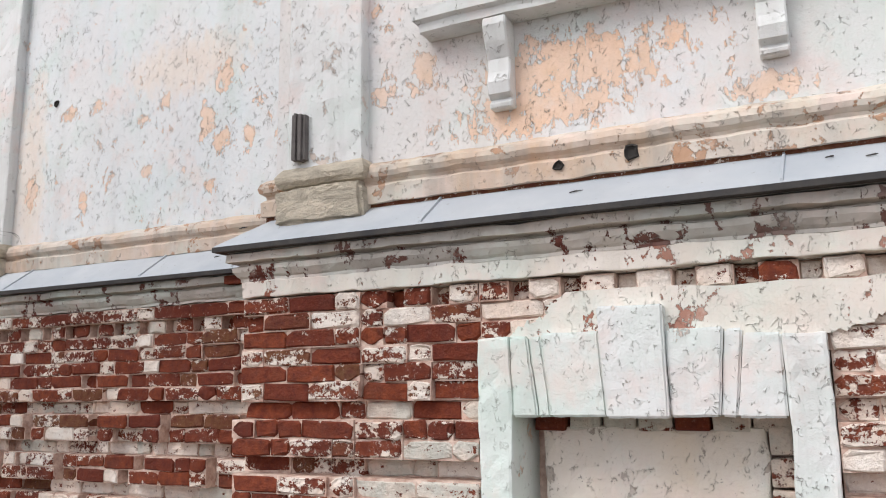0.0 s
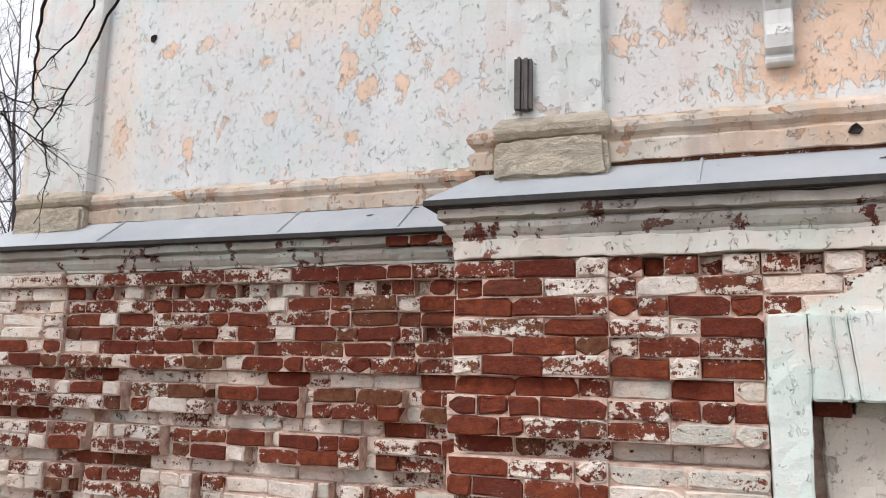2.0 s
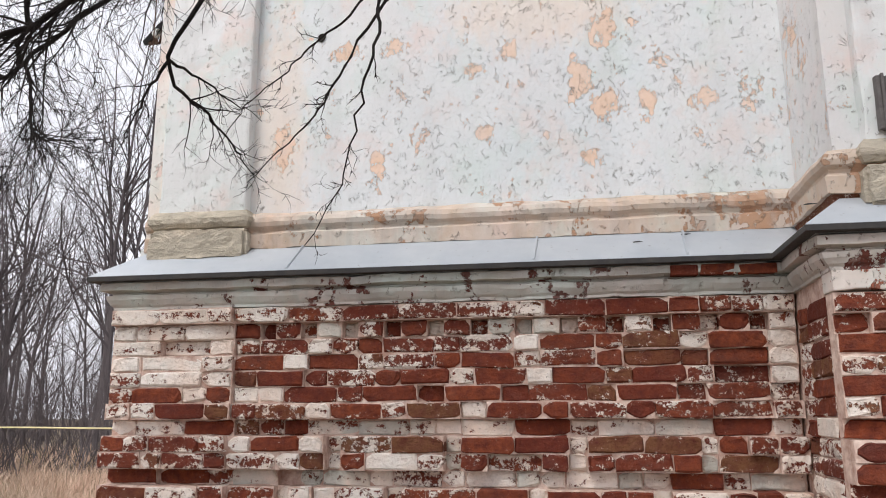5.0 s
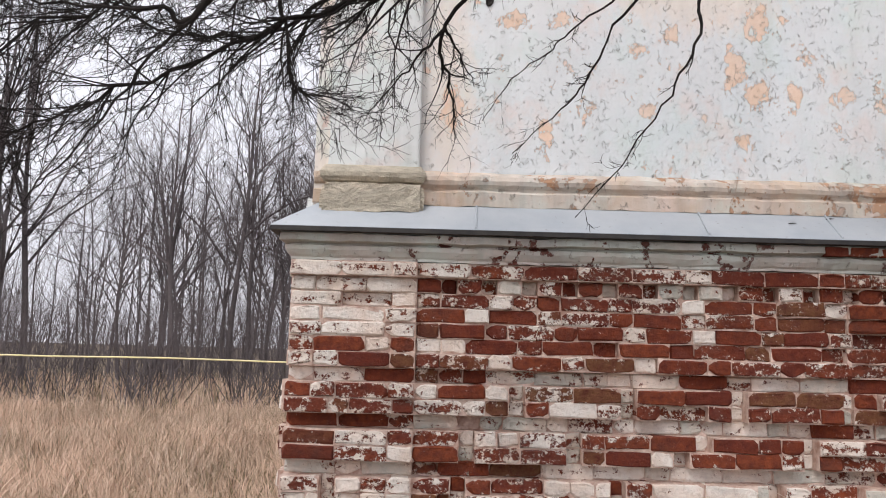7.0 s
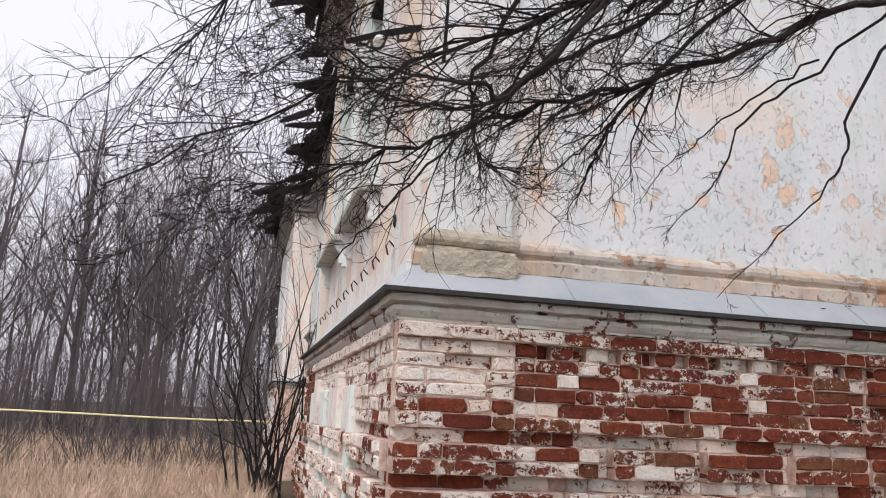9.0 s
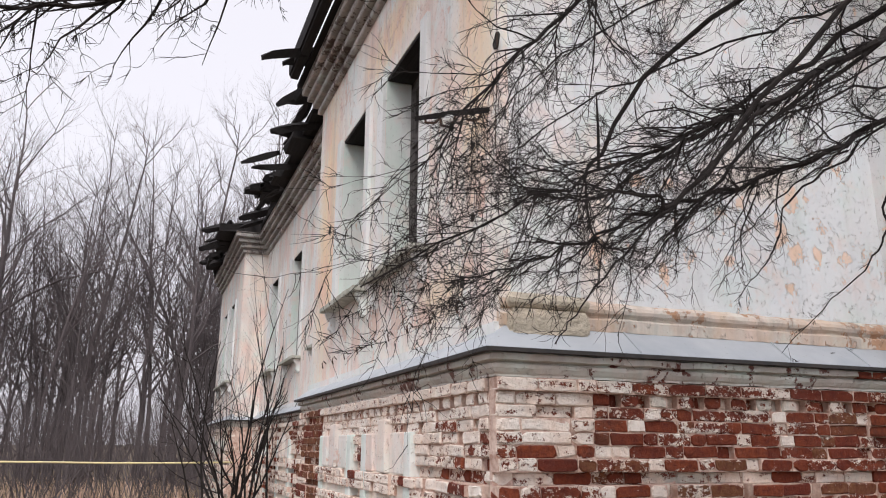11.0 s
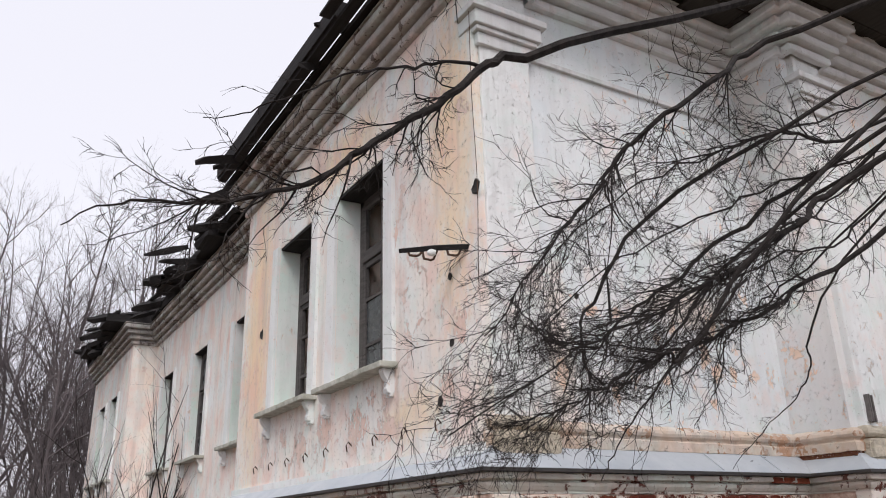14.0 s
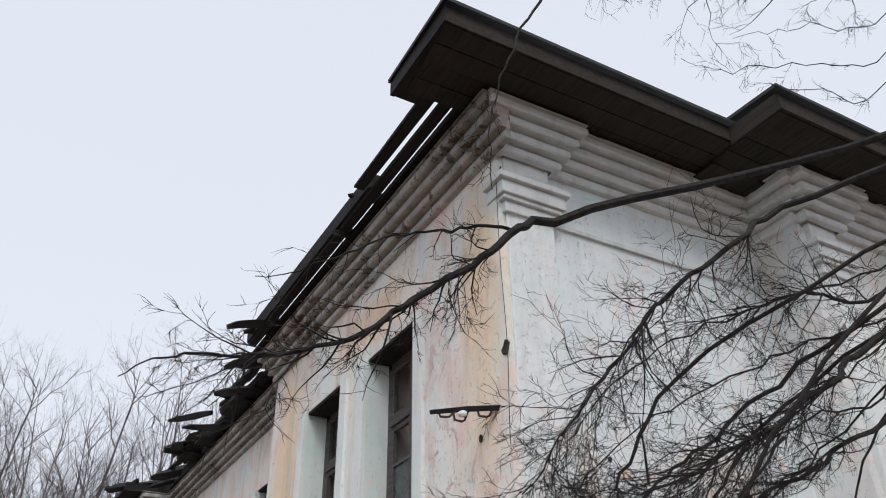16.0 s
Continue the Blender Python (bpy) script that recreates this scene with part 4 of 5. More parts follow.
# ---- windows of the left side ----
def side_window(n, plane, a, c, full=True):
    root = holder("window_%d" % n, "tall window with dark weathered frame and broken panes", "window", "structure", "windows of the side wall")
    z0, z1 = WIN_Z
    d = plane + (0.24 if n < 3 else 0.13)
    bm = bmesh.new()
    w = 0.08
    for b in ((d, d + 0.07, a, a + w, z0, z1), (d, d + 0.07, c - w, c, z0, z1), (d, d + 0.07, a, c, z1 - 0.09, z1), (d, d + 0.07, a, c, z0, z0 + 0.10)):
        add_box(bm, *b, 0.006)
    part("window_frame", bm, FRAME_WOOD, root)
    m = (a + c) / 2
    part("mullion", block(d - 0.012, d + 0.06, m - 0.032, m + 0.032, z0 + 0.08, z1 - 0.08, 0.006, 0.003), FRAME_WOOD, root)
    part("transom", block(d - 0.014, d + 0.062, a + 0.07, c - 0.07, z1 - 0.68, z1 - 0.61, 0.006, 0.003), FRAME_WOOD, root)
    for s in (a + 0.075, m + 0.030):
        e = s + (c - a) / 2 - 0.105
        for zz0, zz1 in ((z0 + 0.09, z1 - 0.685), (z1 - 0.605, z1 - 0.08)):
            leaf = bmesh.new()
            for q in ((s, s + 0.045), (e - 0.045, e)):
                add_box(leaf, d + 0.006, d + 0.05, q[0], q[1], zz0, zz1, 0.004, 0.004)
            for q in ((zz0, zz0 + 0.05), (zz1 - 0.045, zz1)):
                add_box(leaf, d + 0.008, d + 0.048, s + 0.04, e - 0.04, q[0], q[1], 0.004, 0.003)
            part("casement", leaf, FRAME_WOOD, root, "weathered grey casement leaf")
        for zz in (z0 + 0.36, z0 + 0.80):
            part("glazing_bar", block(d + 0.01, d + 0.045, s + 0.04, e - 0.04, zz, zz + 0.03, 0.003, 0.003), FRAME_WOOD, root)
        for zz0, zz1 in ((z0 + 0.14, z0 + 0.36), (z0 + 0.39, z0 + 0.80), (z0 + 0.83, z1 - 0.73), (z1 - 0.56, z1 - 0.125)):
            if rng.random() < 0.45:
                part("pane", block(d + 0.025, d + 0.030, s + 0.042, e - 0.042, zz0, zz1), GLASS, root)
    part("lintel", block(plane + 0.006, d + 0.02, a + 0.022, c - 0.022, z1 - 0.03, z1 - 0.002, 0.0, 0.003), CHARRED, root, "dark lintel across the head of the opening")
    # added sheet behind the frame, its colour standing in for the unlit room
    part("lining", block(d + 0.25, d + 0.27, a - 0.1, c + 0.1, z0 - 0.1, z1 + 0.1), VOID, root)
    for s0, s1 in ((a - 0.17, a - 0.002), (c + 0.002, c + 0.17)):
        part("architrave", block(plane - 0.035, plane + 0.02, s0, s1, z0 - 0.03, z1 + 0.02, 0.008), PLASTER_WHITE, root)
    for s0, s1 in ((a - 0.02, a + 0.003), (c - 0.003, c + 0.02)):
        part("reveal", block(plane + 0.004, d + 0.002, s0, s1, z0, z1), MINT, root)
    part("window_sill", worn(block(plane - 0.15, plane + 0.12, a - 0.20, c + 0.20, z0 - 0.05, z0 - 0.002, 0.008), 0.006, 0.06, "y"), SILL, root, "mossy grey stone sill")
    for u in (a - 0.11, c + 0.11):
        bracket(root, plane, u, z0 - 0.05, z0 - 0.27, "y", 0.075)
    if full:
        base = holder("basement_window_%d" % n, "white plaster basement window surround with keystones", "window", "structure")
        p = plane - 0.07
        for s0, s1 in ((a - 0.13, a + 0.02), (c - 0.02, c + 0.13)):
            part("jamb", block(p - 0.03, p + 0.1, s0, s1, 0.15, 1.60, 0.012), MINT, base)
        for i in range(5):
            s = a + 0.022 + i * (c - a - 0.044) / 5
            e = s + (c - a - 0.044) / 5 - 0.004
            part("voussoir", block(p - (0.05 if i == 2 else 0.032 - 0.02 * (i % 2)), p + 0.1, s, e, 1.31, 1.70 if i == 2 else 1.60, 0.012), PLASTER_WARM, base)
        part("panel", block(p - 0.012, p + 0.03, a + 0.02, c - 0.02, 0.15, 1.31), INFILL, base)


n = 0
for plane, group in ((X_LEFT, W_A), (X_REC, W_B), (X_LEFT, W_C)):
    for a, c in group:
        n += 1
        side_window(n, plane, a, c)

# ---- eaves ----
roof = holder("roof", "burnt timber roof with sagging sooty eaves", "roof", "structure")
ZS = 6.12


def plank(name, x0, x1, y0, y1, z0, z1, mat, parent, label="", jit=0.008):
    return part(name, block(x0, x1, y0, y1, z0, z1, 0.0, jit), mat, parent, label)


for i in range(4):
    plank("soffit_board", -5.98 + 0.02 * i, -2.9, 2.36 + i * 0.2, 2.36 + i * 0.2 + 0.19, ZS, ZS + 0.03, SOFFIT, roof)
    plank("soffit_board", -3.02, X_RIGHT, 1.82 + i * 0.2, 1.82 + i * 0.2 + 0.19, ZS - 0.035, ZS - 0.005, SOFFIT, roof)
for i in range(3):
    plank("soffit_board", -3.02 + i * 0.3, -2.73 + i * 0.3, 2.6, 3.1, ZS - 0.07, ZS - 0.04, SOFFIT, roof)
plank("fascia", -5.99, -3.0, 2.33, 2.36, ZS, ZS + 0.16, SOFFIT, roof, "dark fascia board")
plank("fascia", -3.05, X_RIGHT, 1.79, 1.82, ZS - 0.03, ZS + 0.14, SOFFIT, roof, "dark fascia board")
plank("fascia", -3.05, -3.02, 1.79, 2.36, ZS - 0.03, ZS + 0.14, SOFFIT, roof, "dark fascia board")
plank("fascia", -6.01, -5.98, 2.33, 3.25, ZS, ZS + 0.16, CHARRED, roof, "charred fascia board")
plank("soffit_board", -5.98, -5.70, 2.4, 3.25, ZS + 0.01, ZS + 0.04, CHARRED, roof)
plank("soffit_board", -5.74, -5.625, 3.2, 4.65, ZS + 0.06, ZS + 0.10, CHARRED, roof)
plank("soffit_board", -5.575, -5.475, 2.8, 8.6, ZS + 0.04, ZS + 0.08, CHARRED, roof)
plank("soffit_board", -5.445, -5.2, 2.8, 8.8, ZS + 0.02, ZS + 0.06, CHARRED, roof)
plank("wall_plate", -5.60, -5.47, 4.6, 8.6, ZS + 0.08, ZS + 0.26, CHARRED, roof, "charred wall plate")


def slope(name, pts, mat):
    bm = bmesh.new()
    lo = [bm.verts.new(p) for p in pts]
    hi = [bm.verts.new((p[0], p[1], p[2] + 0.035)) for p in pts]
    bm.faces.new(lo)
    bm.faces.new(hi)
    for i in range(len(pts)):
        bm.faces.new((lo[i], lo[(i + 1) % len(pts)], hi[(i + 1) % len(pts)], hi[i]))
    bmesh.ops.recalc_face_normals(bm, faces=bm.faces[:])
    return part(name, bm, mat, roof, "dark roof sheeting")


RZ = ZS + 0.17
slope("roof_slope", [(-6.04, 2.28, RZ), (-2.5, 2.28, RZ), (-1.5, 6.4, RZ + 1.9), (-3.2, 6.4, RZ + 1.9)], ROOFING)
slope("roof_slope", [(-3.10, 1.74, RZ - 0.02), (X_RIGHT, 1.74, RZ - 0.02), (X_RIGHT, 6.4, RZ + 2.1), (-1.1, 6.4, RZ + 2.1)], ROOFING)
slope("roof_slope", [(-5.25, 3.35, RZ + 0.1), (-5.2, 8.8, RZ + 0.1), (-3.2, 8.8, RZ + 1.9), (-3.2, 6.4, RZ + 1.9)], ROOFING)
slope("roof_corner", [(-6.04, 2.282, RZ - 0.004), (-6.03, 3.27, RZ - 0.02), (-5.70, 3.25, RZ - 0.01), (-5.35, 3.2, RZ + 0.06)], ROOFING)

# burnt rafter ends and loose purlins over the middle and far parts
for i, yy in enumerate((4.75, 5.3, 7.9, 8.35, 8.8, 9.2, 9.8, 10.5, 11.1, 11.9, 12.6, 13.4, 14.3, 15.2, 16.2, 17.0, 17.8, 18.8, 19.9, 21.0)):
    wall_x = X_LEFT if yy < Y_J1 or yy > Y_J2 else X_REC
    out = rng.uniform(0.55, 1.0) if yy > 7 else 0.5
    bm = bmesh.new()
    p0 = Vector((wall_x + 1.2, yy + rng.uniform(-0.1, 0.1), ZS + rng.uniform(0.3, 0.8)))
    p1 = Vector((wall_x - out, yy + rng.uniform(-0.45, 0.45), ZS + rng.uniform(-0.14, 0.26)))
    pts = [p0.lerp(p1, f) + Vector((0, rng.uniform(-0.012, 0.012), rng.uniform(-0.015, 0.015))) for f in (0, 0.3, 0.5, 0.7, 0.85, 0.94, 1)]
    w = rng.uniform(0.06, 0.12)
    tube(bm, pts, [w, w, w * 1.05, w * 0.95, w, w * rng.uniform(0.6, 0.95), w * rng.uniform(0.25, 0.7)], 4)
    for v in bm.verts:
        v.co += Vector((rng.uniform(-1, 1), rng.uniform(-1, 1), rng.uniform(-1, 1))) * 0.018
    part("rafter", bm, CHARRED, roof, "charred broken rafter end")
for i in range(16):
    yy = rng.uniform(8.3, 21.5)
    wall_x = X_LEFT if yy > Y_J2 else X_REC
    bm = bmesh.new()
    p = Vector((wall_x - rng.uniform(0.15, 0.75), yy, ZS + rng.uniform(0.0, 0.28)))
    d = Vector((rng.uniform(-0.5, 0.5), rng.choice((-1, 1)), rng.uniform(-0.12, 0.12))).normalized() * rng.uniform(0.5, 1.3)
    tube(bm, [p, p + d * 0.35, p + d * 0.7, p + d], [0.05, 0.075, 0.07, 0.03], 4)
    for v in bm.verts:
        v.co += Vector((rng.uniform(-1, 1), rng.uniform(-1, 1), rng.uniform(-1, 1))) * 0.015
    part("loose_board", bm, CHARRED, roof, "loose charred board")
for x, y0, y1, z in ((-4.95, 8.6, 13.2, 0.16), (-4.80, 8.5, 16.5, 0.06), (-5.15, 9.3, 11.4, 0.22), (-5.3, 16.6, 21.9, 0.12), (-5.45, 17.2, 19.7, 0.2), (-5.1, 13.6, 16.8, 0.2)):
    bm = bmesh.new()
    pts = [Vector((x + rng.uniform(-0.03, 0.03), y0 + (y1 - y0) * f / 8, ZS + z + rng.uniform(-0.03, 0.03))) for f in range(9)]
    tube(bm, pts, [rng.uniform(0.05, 0.085) for _ in pts], 5)
    part("purlin", bm, CHARRED, roof, "charred purlin")
br = random.Random(77)
for wall_x, y0, y1 in ((X_REC, 8.5, 16.4), (X_LEFT, 16.6, 22.0)):
    yy = y0
    while yy < y1:
        e = yy + br.uniform(0.5, 1.3)
        out = br.uniform(0.2, 0.62)
        zz = ZS + br.uniform(0.0, 0.06)
        part("boarding", block(wall_x - out, wall_x + 0.3, yy, e - br.uniform(0.0, 0.12), zz, zz + br.uniform(0.08, 0.2), 0.0, 0.03), CHARRED, roof, "burnt eaves boarding")
        yy = e
slope("roof_slope", [(-4.6, 8.8, RZ + 0.3), (-4.6, 22.0, RZ + 0.3), (-2.0, 22.0, RZ + 1.9), (-2.0, 8.8, RZ + 1.9)], CHARRED)

# ---- small things on the walls ----
peg = holder("wooden_peg", "grey split wooden stub nailed to the plaster pilaster", "wood stub")
bm = bmesh.new()
for i in range(5):
    x = -1.975 + i * 0.014
    add_box(bm, x, x + 0.0135, 2.47 - rng.uniform(0, 0.012), 2.50, 2.38 + rng.uniform(0, 0.01), 2.60 - rng.uniform(0, 0.012), 0.002, 0.002)
part("stub", bm, GREY_WOOD, peg)

iron = holder("iron_bracket", "rusty bent iron bracket with a slat on the plaster", "iron bracket")
arm0, arm1 = Vector((X_LEFT + 0.02, 3.17, 3.53)), Vector((-5.52, 3.50, 3.54))
bm = bmesh.new()
away = (arm1 - arm0).normalized()
for zz, thick in ((0.0, 0.026), (-0.004, 0.018)):
    tube(bm, [arm0 + Vector((0, 0, zz)), arm0.lerp(arm1, 0.5) + Vector((0, 0, zz + 0.006)), arm1 + Vector((0, 0, zz))], [thick, thick, thick * 0.8], 4)
part("slat", bm, CHARRED, iron, "dark charred slat")
for k, f in enumerate((0.12, 0.46, 0.66)):
    bm = bmesh.new()
    p = arm0.lerp(arm1, f)
    deep = (-0.055, -0.075, -0.040)[k]
    loop = [p, p + away * 0.03 + Vector((0, 0, deep)), p + away * 0.05 + Vector((0, 0, deep * 1.1)), p + away * 0.10 + Vector((0, 0, deep * 0.9)), p + away * 0.11 + Vector((0, 0, -0.005))]
    tube(bm, loop, [0.009] * 5, 6)
    part("hanger", bm, RUST, iron, "rusty bent hanger")
    if k == 1:
        bm = bmesh.new()
        q = p + Vector((-0.02, -0.01, -0.035))
        tube(bm, [q, q + away * 0.02, q + away * 0.045, q + away * 0.06], [0.016, 0.026, 0.024, 0.014], 10)
        part("insulator", bm, PLASTER_WHITE, iron, "chipped white porcelain insulator")


# a shallow rim on the wall; the shade inside the hole is its dark colour
def hole(y, z, r, axis="x", u=0.0):
    bm = bmesh.new()
    k = 9
    c = [Vector((0, math.cos(2 * math.pi * i / k) * r * rng.uniform(0.7, 1.2), math.sin(2 * math.pi * i / k) * r * rng.uniform(0.7, 1.25))) for i in range(k)]
    rows = []
    for d, s in ((-0.004, 1.25), (-0.010, 1.0), (-0.004, 0.85), (-0.001, 0.5)):
        rows.append([bm.verts.new((X_LEFT + d, y + p.y * s, z + p.z * s) if axis == "x" else (y + p.y * s, u + d, z + p.z * s)) for p in c])
    for a, b in zip(rows, rows[1:]):
        for i in range(k):
            bm.faces.new((a[i], a[(i + 1) % k], b[(i + 1) % k], b[i]))
    bm.faces.new(rows[-1])
    bmesh.ops.recalc_face_normals(bm, faces=bm.faces[:])
    thing("putlog_hole", bm, VOID, "ragged hole in the plaster, its shaded inside painted dark", "wall hole", "structure")


for yy, zz, r in ((3.04, 3.93, 0.045), (3.42, 3.38, 0.022), (3.42, 2.90, 0.026), (7.7, 3.9, 0.05), (3.6, 2.52, 0.03)):
    hole(yy, zz, r)
hole(-4.294, 3.254, 0.02, "y", Y_BAY)
hole(-0.53, 2.225, 0.026, "y", Y_PROJ - 0.048)
hole(-0.80, 2.215, 0.018, "y", Y_PROJ - 0.048)
for i in range(9):
    bm = bmesh.new()
    yy = 3.6 + i * 0.5
    tube(bm, [Vector((X_LEFT + 0.01, yy, 2.36)), Vector((X_LEFT - 0.03, yy, 2.40)), Vector((X_LEFT - 0.045, yy + 0.01, 2.37)), Vector((X_LEFT - 0.03, yy + 0.02, 2.32))], [0.006] * 4, 5)
    thing("iron_hook", bm, RUST, "small rusty iron hook in the plaster", "hook", group="hooks above the ledge")

# hook and cable at the corner under the cornice
cable = holder("cable_hook", "iron hook with a thin cable hanging down the corner", "cable hook")
bm = bmesh.new()
tube(bm, [Vector((-5.15, 3.05, 5.44)), Vector((-5.19, 2.99, 5.40)), Vector((-5.17, 2.96, 5.44)), Vector((-5.16, 2.95, 5.48))], [0.008] * 4, 5)
part("hook", bm, RUST, cable)
bm = bmesh.new()
tube(bm, [Vector((-5.175, 3.005, 5.42 - 0.2 * i + 0.0)) + Vector((0.004 * math.sin(i), 0.012 * math.sin(i * 0.7), 0)) for i in range(12)], [0.003] * 12, 4)
part("cable", bm, RUST, cable, "thin dark cable")

# standing seams of the ledge sheets
for x, y_out in ((-4.35, BR_STRIP - 0.088), (-3.25, BR_STRIP - 0.088), (-2.62, BR_STRIP - 0.088), (-1.30, BR_PIL - 0.088), (-0.05, BR_PIL - 0.088)):
    bm = bmesh.new()
    a, b = Vector((x, y_out, 2.032)), Vector((x + 0.012, y_out + 0.235, 2.210))
    rows = [[bm.verts.new(p + Vector((dx, 0, dz))) for dx, dz in ((-0.006, -0.004), (-0.004, 0.006), (0.004, 0.006), (0.006, -0.004))] for p in (a, a.lerp(b, 0.5), b)]
    for u, w in zip(rows, rows[1:]):
        for k in range(3):
            bm.faces.new((u[k], u[k + 1], w[k + 1], w[k]))
    bm.faces.new(rows[0])
    part("seam", bm, ZINC, ledge)
for i in range(9):
    x = rng.uniform(-5.1, 0.6)
    y0 = (BR_STRIP if x < -2.3 else BR_PIL) - 0.088
    f = rng.uniform(0.25, 0.7)
    c = Vector((x, y0 + 0.246 * f, 2.030 + 0.185 * f + 0.004))
    bm = bmesh.new()
    tube(bm, [c, c + Vector((rng.uniform(0.005, 0.03), 0.002, 0.003)), c + Vector((rng.uniform(0.02, 0.05), 0.004, 0.004))], [0.002, 0.0032, 0.001], 4)
    part("chip", bm, DRIP_SHADE_AND_DIRT, ledge, "flake of dirt lying on the sheet")

# yellow pipe behind the meadow
pipe = holder("gas_pipe", "thin yellow gas pipe on posts across the meadow", "pipe")
bm = bmesh.new()
tube(bm, [Vector((-15.8 + i * 1.04, 14.0, 1.20 + 0.012 * math.sin(i * 1.3))) for i in range(11)], [0.016] * 11, 8)
part("tube", bm, YELLOW, pipe)
for x in (-15.7,):
    part("post", block(x - 0.02, x + 0.02, 13.98, 14.02, -0.1, 1.21, 0.004), RUST, pipe)

# ---- dry grass ----
def blades(name, count, area, hmin, hmax, wide, label, seed):
    r = random.Random(seed)
    vs, fs = [], []
    for _ in range(count):
        x, y = area(r)
        h = r.uniform(hmin, hmax) * (0.35 + 0.8 * max(0, noise.noise((x * 0.35, y * 0.35, 3.0)) + 0.5) + 0.9 * max(0, noise.noise((x * 1.6, y * 1.6, 7.0))))
        a = r.uniform(0, math.pi)
        tuft = noise.noise_vector((x * 2.2, y * 2.2, 1.0))
        lean = r.gauss(0, 0.42) + tuft.x * 0.7, r.gauss(0, 0.42) + tuft.y * 0.7
        w = wide * r.uniform(0.6, 1.4)
        dx, dy = math.cos(a) * w, math.sin(a) * w
        o = len(vs)
        vs += [(x - dx, y - dy, -0.02), (x + dx, y + dy, -0.02), (x + lean[0] * h * 0.45 + dx * 0.7, y + lean[1] * h * 0.45 + dy * 0.7, h * 0.6),
               (x + lean[0] * h * 0.45 - dx * 0.7, y + lean[1] * h * 0.45 - dy * 0.7, h * 0.6), (x + lean[0] * h * 1.2, y + lean[1] * h * 1.2, h)]
        fs += [(o, o + 1, o + 2, o + 3), (o + 3, o + 2, o + 4)]
    me = bpy.data.meshes.new(name)
    me.from_pydata(vs, [], fs)
    me.materials.append(GRASS)
    return tagged(new(name, me), label, "grass", kind="stuff")


def near_meadow(r):
    d = 1.5 + 13 * r.random() ** 1.3
    return r.uniform(-16, -5.45), 2.0 + d


blades("dry_grass", 80000, near_meadow, 0.14, 0.44, 0.0034, "tall dry straw-coloured grass", 3)
blades("dry_grass", 16000, lambda r: (r.uniform(-34, -5.6), r.uniform(15, 30)), 0.28, 0.6, 0.009, "far field of dry straw-coloured grass", 4)


# ---- trees ----
def grow(bm, p, d, length, r, depth, rr, sides=4, bend=0.25, lift=0.0, kids=(3, 5), shrink=0.62, tipr=0.2):
    n = 5 if depth else 4
    pts, q, dd = [p.copy()], p.copy(), d.normalized()
    for i in range(n):
        dd = (dd + Vector((rr.gauss(0, bend), rr.gauss(0, bend), rr.gauss(0, bend) + lift)) * 0.6).normalized()
        q = q + dd * (length / n)
        pts.append(q.copy())
    tube(bm, pts, [r * (1 - (1 - tipr) * i / n) for i in range(n + 1)], sides)
    if depth:
        for _ in range(rr.randint(*kids)):
            f = rr.uniform(0.25, 0.98)
            k = min(int(f * n), n - 1)
            base = pts[k].lerp(pts[k + 1], f * n - k)
            side = Vector((rr.gauss(0, 1), rr.gauss(0, 1), rr.gauss(0, 0.7))).normalized()
            nd = (dd * 0.9 + side * 0.75).normalized()
            grow(bm, base, nd, length * shrink * rr.uniform(0.6, 1.1), max(r * (1 - f * 0.6) * 0.55, 0.0015), depth - 1, rr, 3, bend, lift, kids, shrink, tipr)


def forest_tree(seed, h):
    rr = random.Random(seed)
    root = holder("bare_tree", "tall leafless grey-brown tree at the wood's edge", "tree", group="bare trees of the wood")
    bm = bmesh.new()
    pts, p, d = [], Vector((0, 0, -0.1)), Vector((rr.gauss(0, 0.06), rr.gauss(0, 0.06), 1))
    for i in range(12):
        pts.append(p.copy())
        d = (d + Vector((rr.gauss(0, 0.055), rr.gauss(0, 0.055), 0.1))).normalized()
        p = p + d * (h / 11)
    r0 = h * rr.uniform(0.0048, 0.0095)
    tube(bm, pts, [r0 * (1 - 0.9 * i / 11) for i in range(12)], 6)
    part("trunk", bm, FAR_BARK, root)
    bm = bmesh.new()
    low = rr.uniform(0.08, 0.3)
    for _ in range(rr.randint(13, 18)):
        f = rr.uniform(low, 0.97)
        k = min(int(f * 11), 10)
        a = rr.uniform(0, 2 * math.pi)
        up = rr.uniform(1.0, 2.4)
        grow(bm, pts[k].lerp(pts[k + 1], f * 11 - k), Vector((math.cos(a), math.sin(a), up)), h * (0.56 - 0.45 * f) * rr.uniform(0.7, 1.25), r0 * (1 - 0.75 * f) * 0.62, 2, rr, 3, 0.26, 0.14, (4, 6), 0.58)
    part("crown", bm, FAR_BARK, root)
    return root


kinds = [forest_tree(40 + i, h) for i, h in enumerate((12.5, 13.5, 10.5, 13.0, 9.5, 11.5))]
rr = random.Random(12)
spots = []
for i in range(240):
    deep = rr.random() ** 1.4
    ang = rr.uniform(-68, 15) if i % 5 else rr.uniform(-22, 15)
    dist = (25 if ang < -14 else 27) + 28 * deep
    x, yy = -6 + math.sin(radians(ang)) * dist, 1 + math.cos(radians(ang)) * dist
    if (x > -5.6 and yy < 26) or (ang < -22 and rr.random() < 0.35):
        continue
    spots.append((x, yy, rr.uniform(0.62, 1.15) * (1.12 if ang < -24 else 1.0), rr.uniform(0, 360)))
for i, (x, yy, s, a) in enumerate(spots):
    m = pose(x, yy, 0, 0, 0, a) @ Matrix.Scale(s, 4)
    if i < len(kinds):
        kinds[i].matrix_world = m
    else:
        ob = copy_thing(kinds[i % len(kinds)], m)
        ob.scale = (s, s, s)


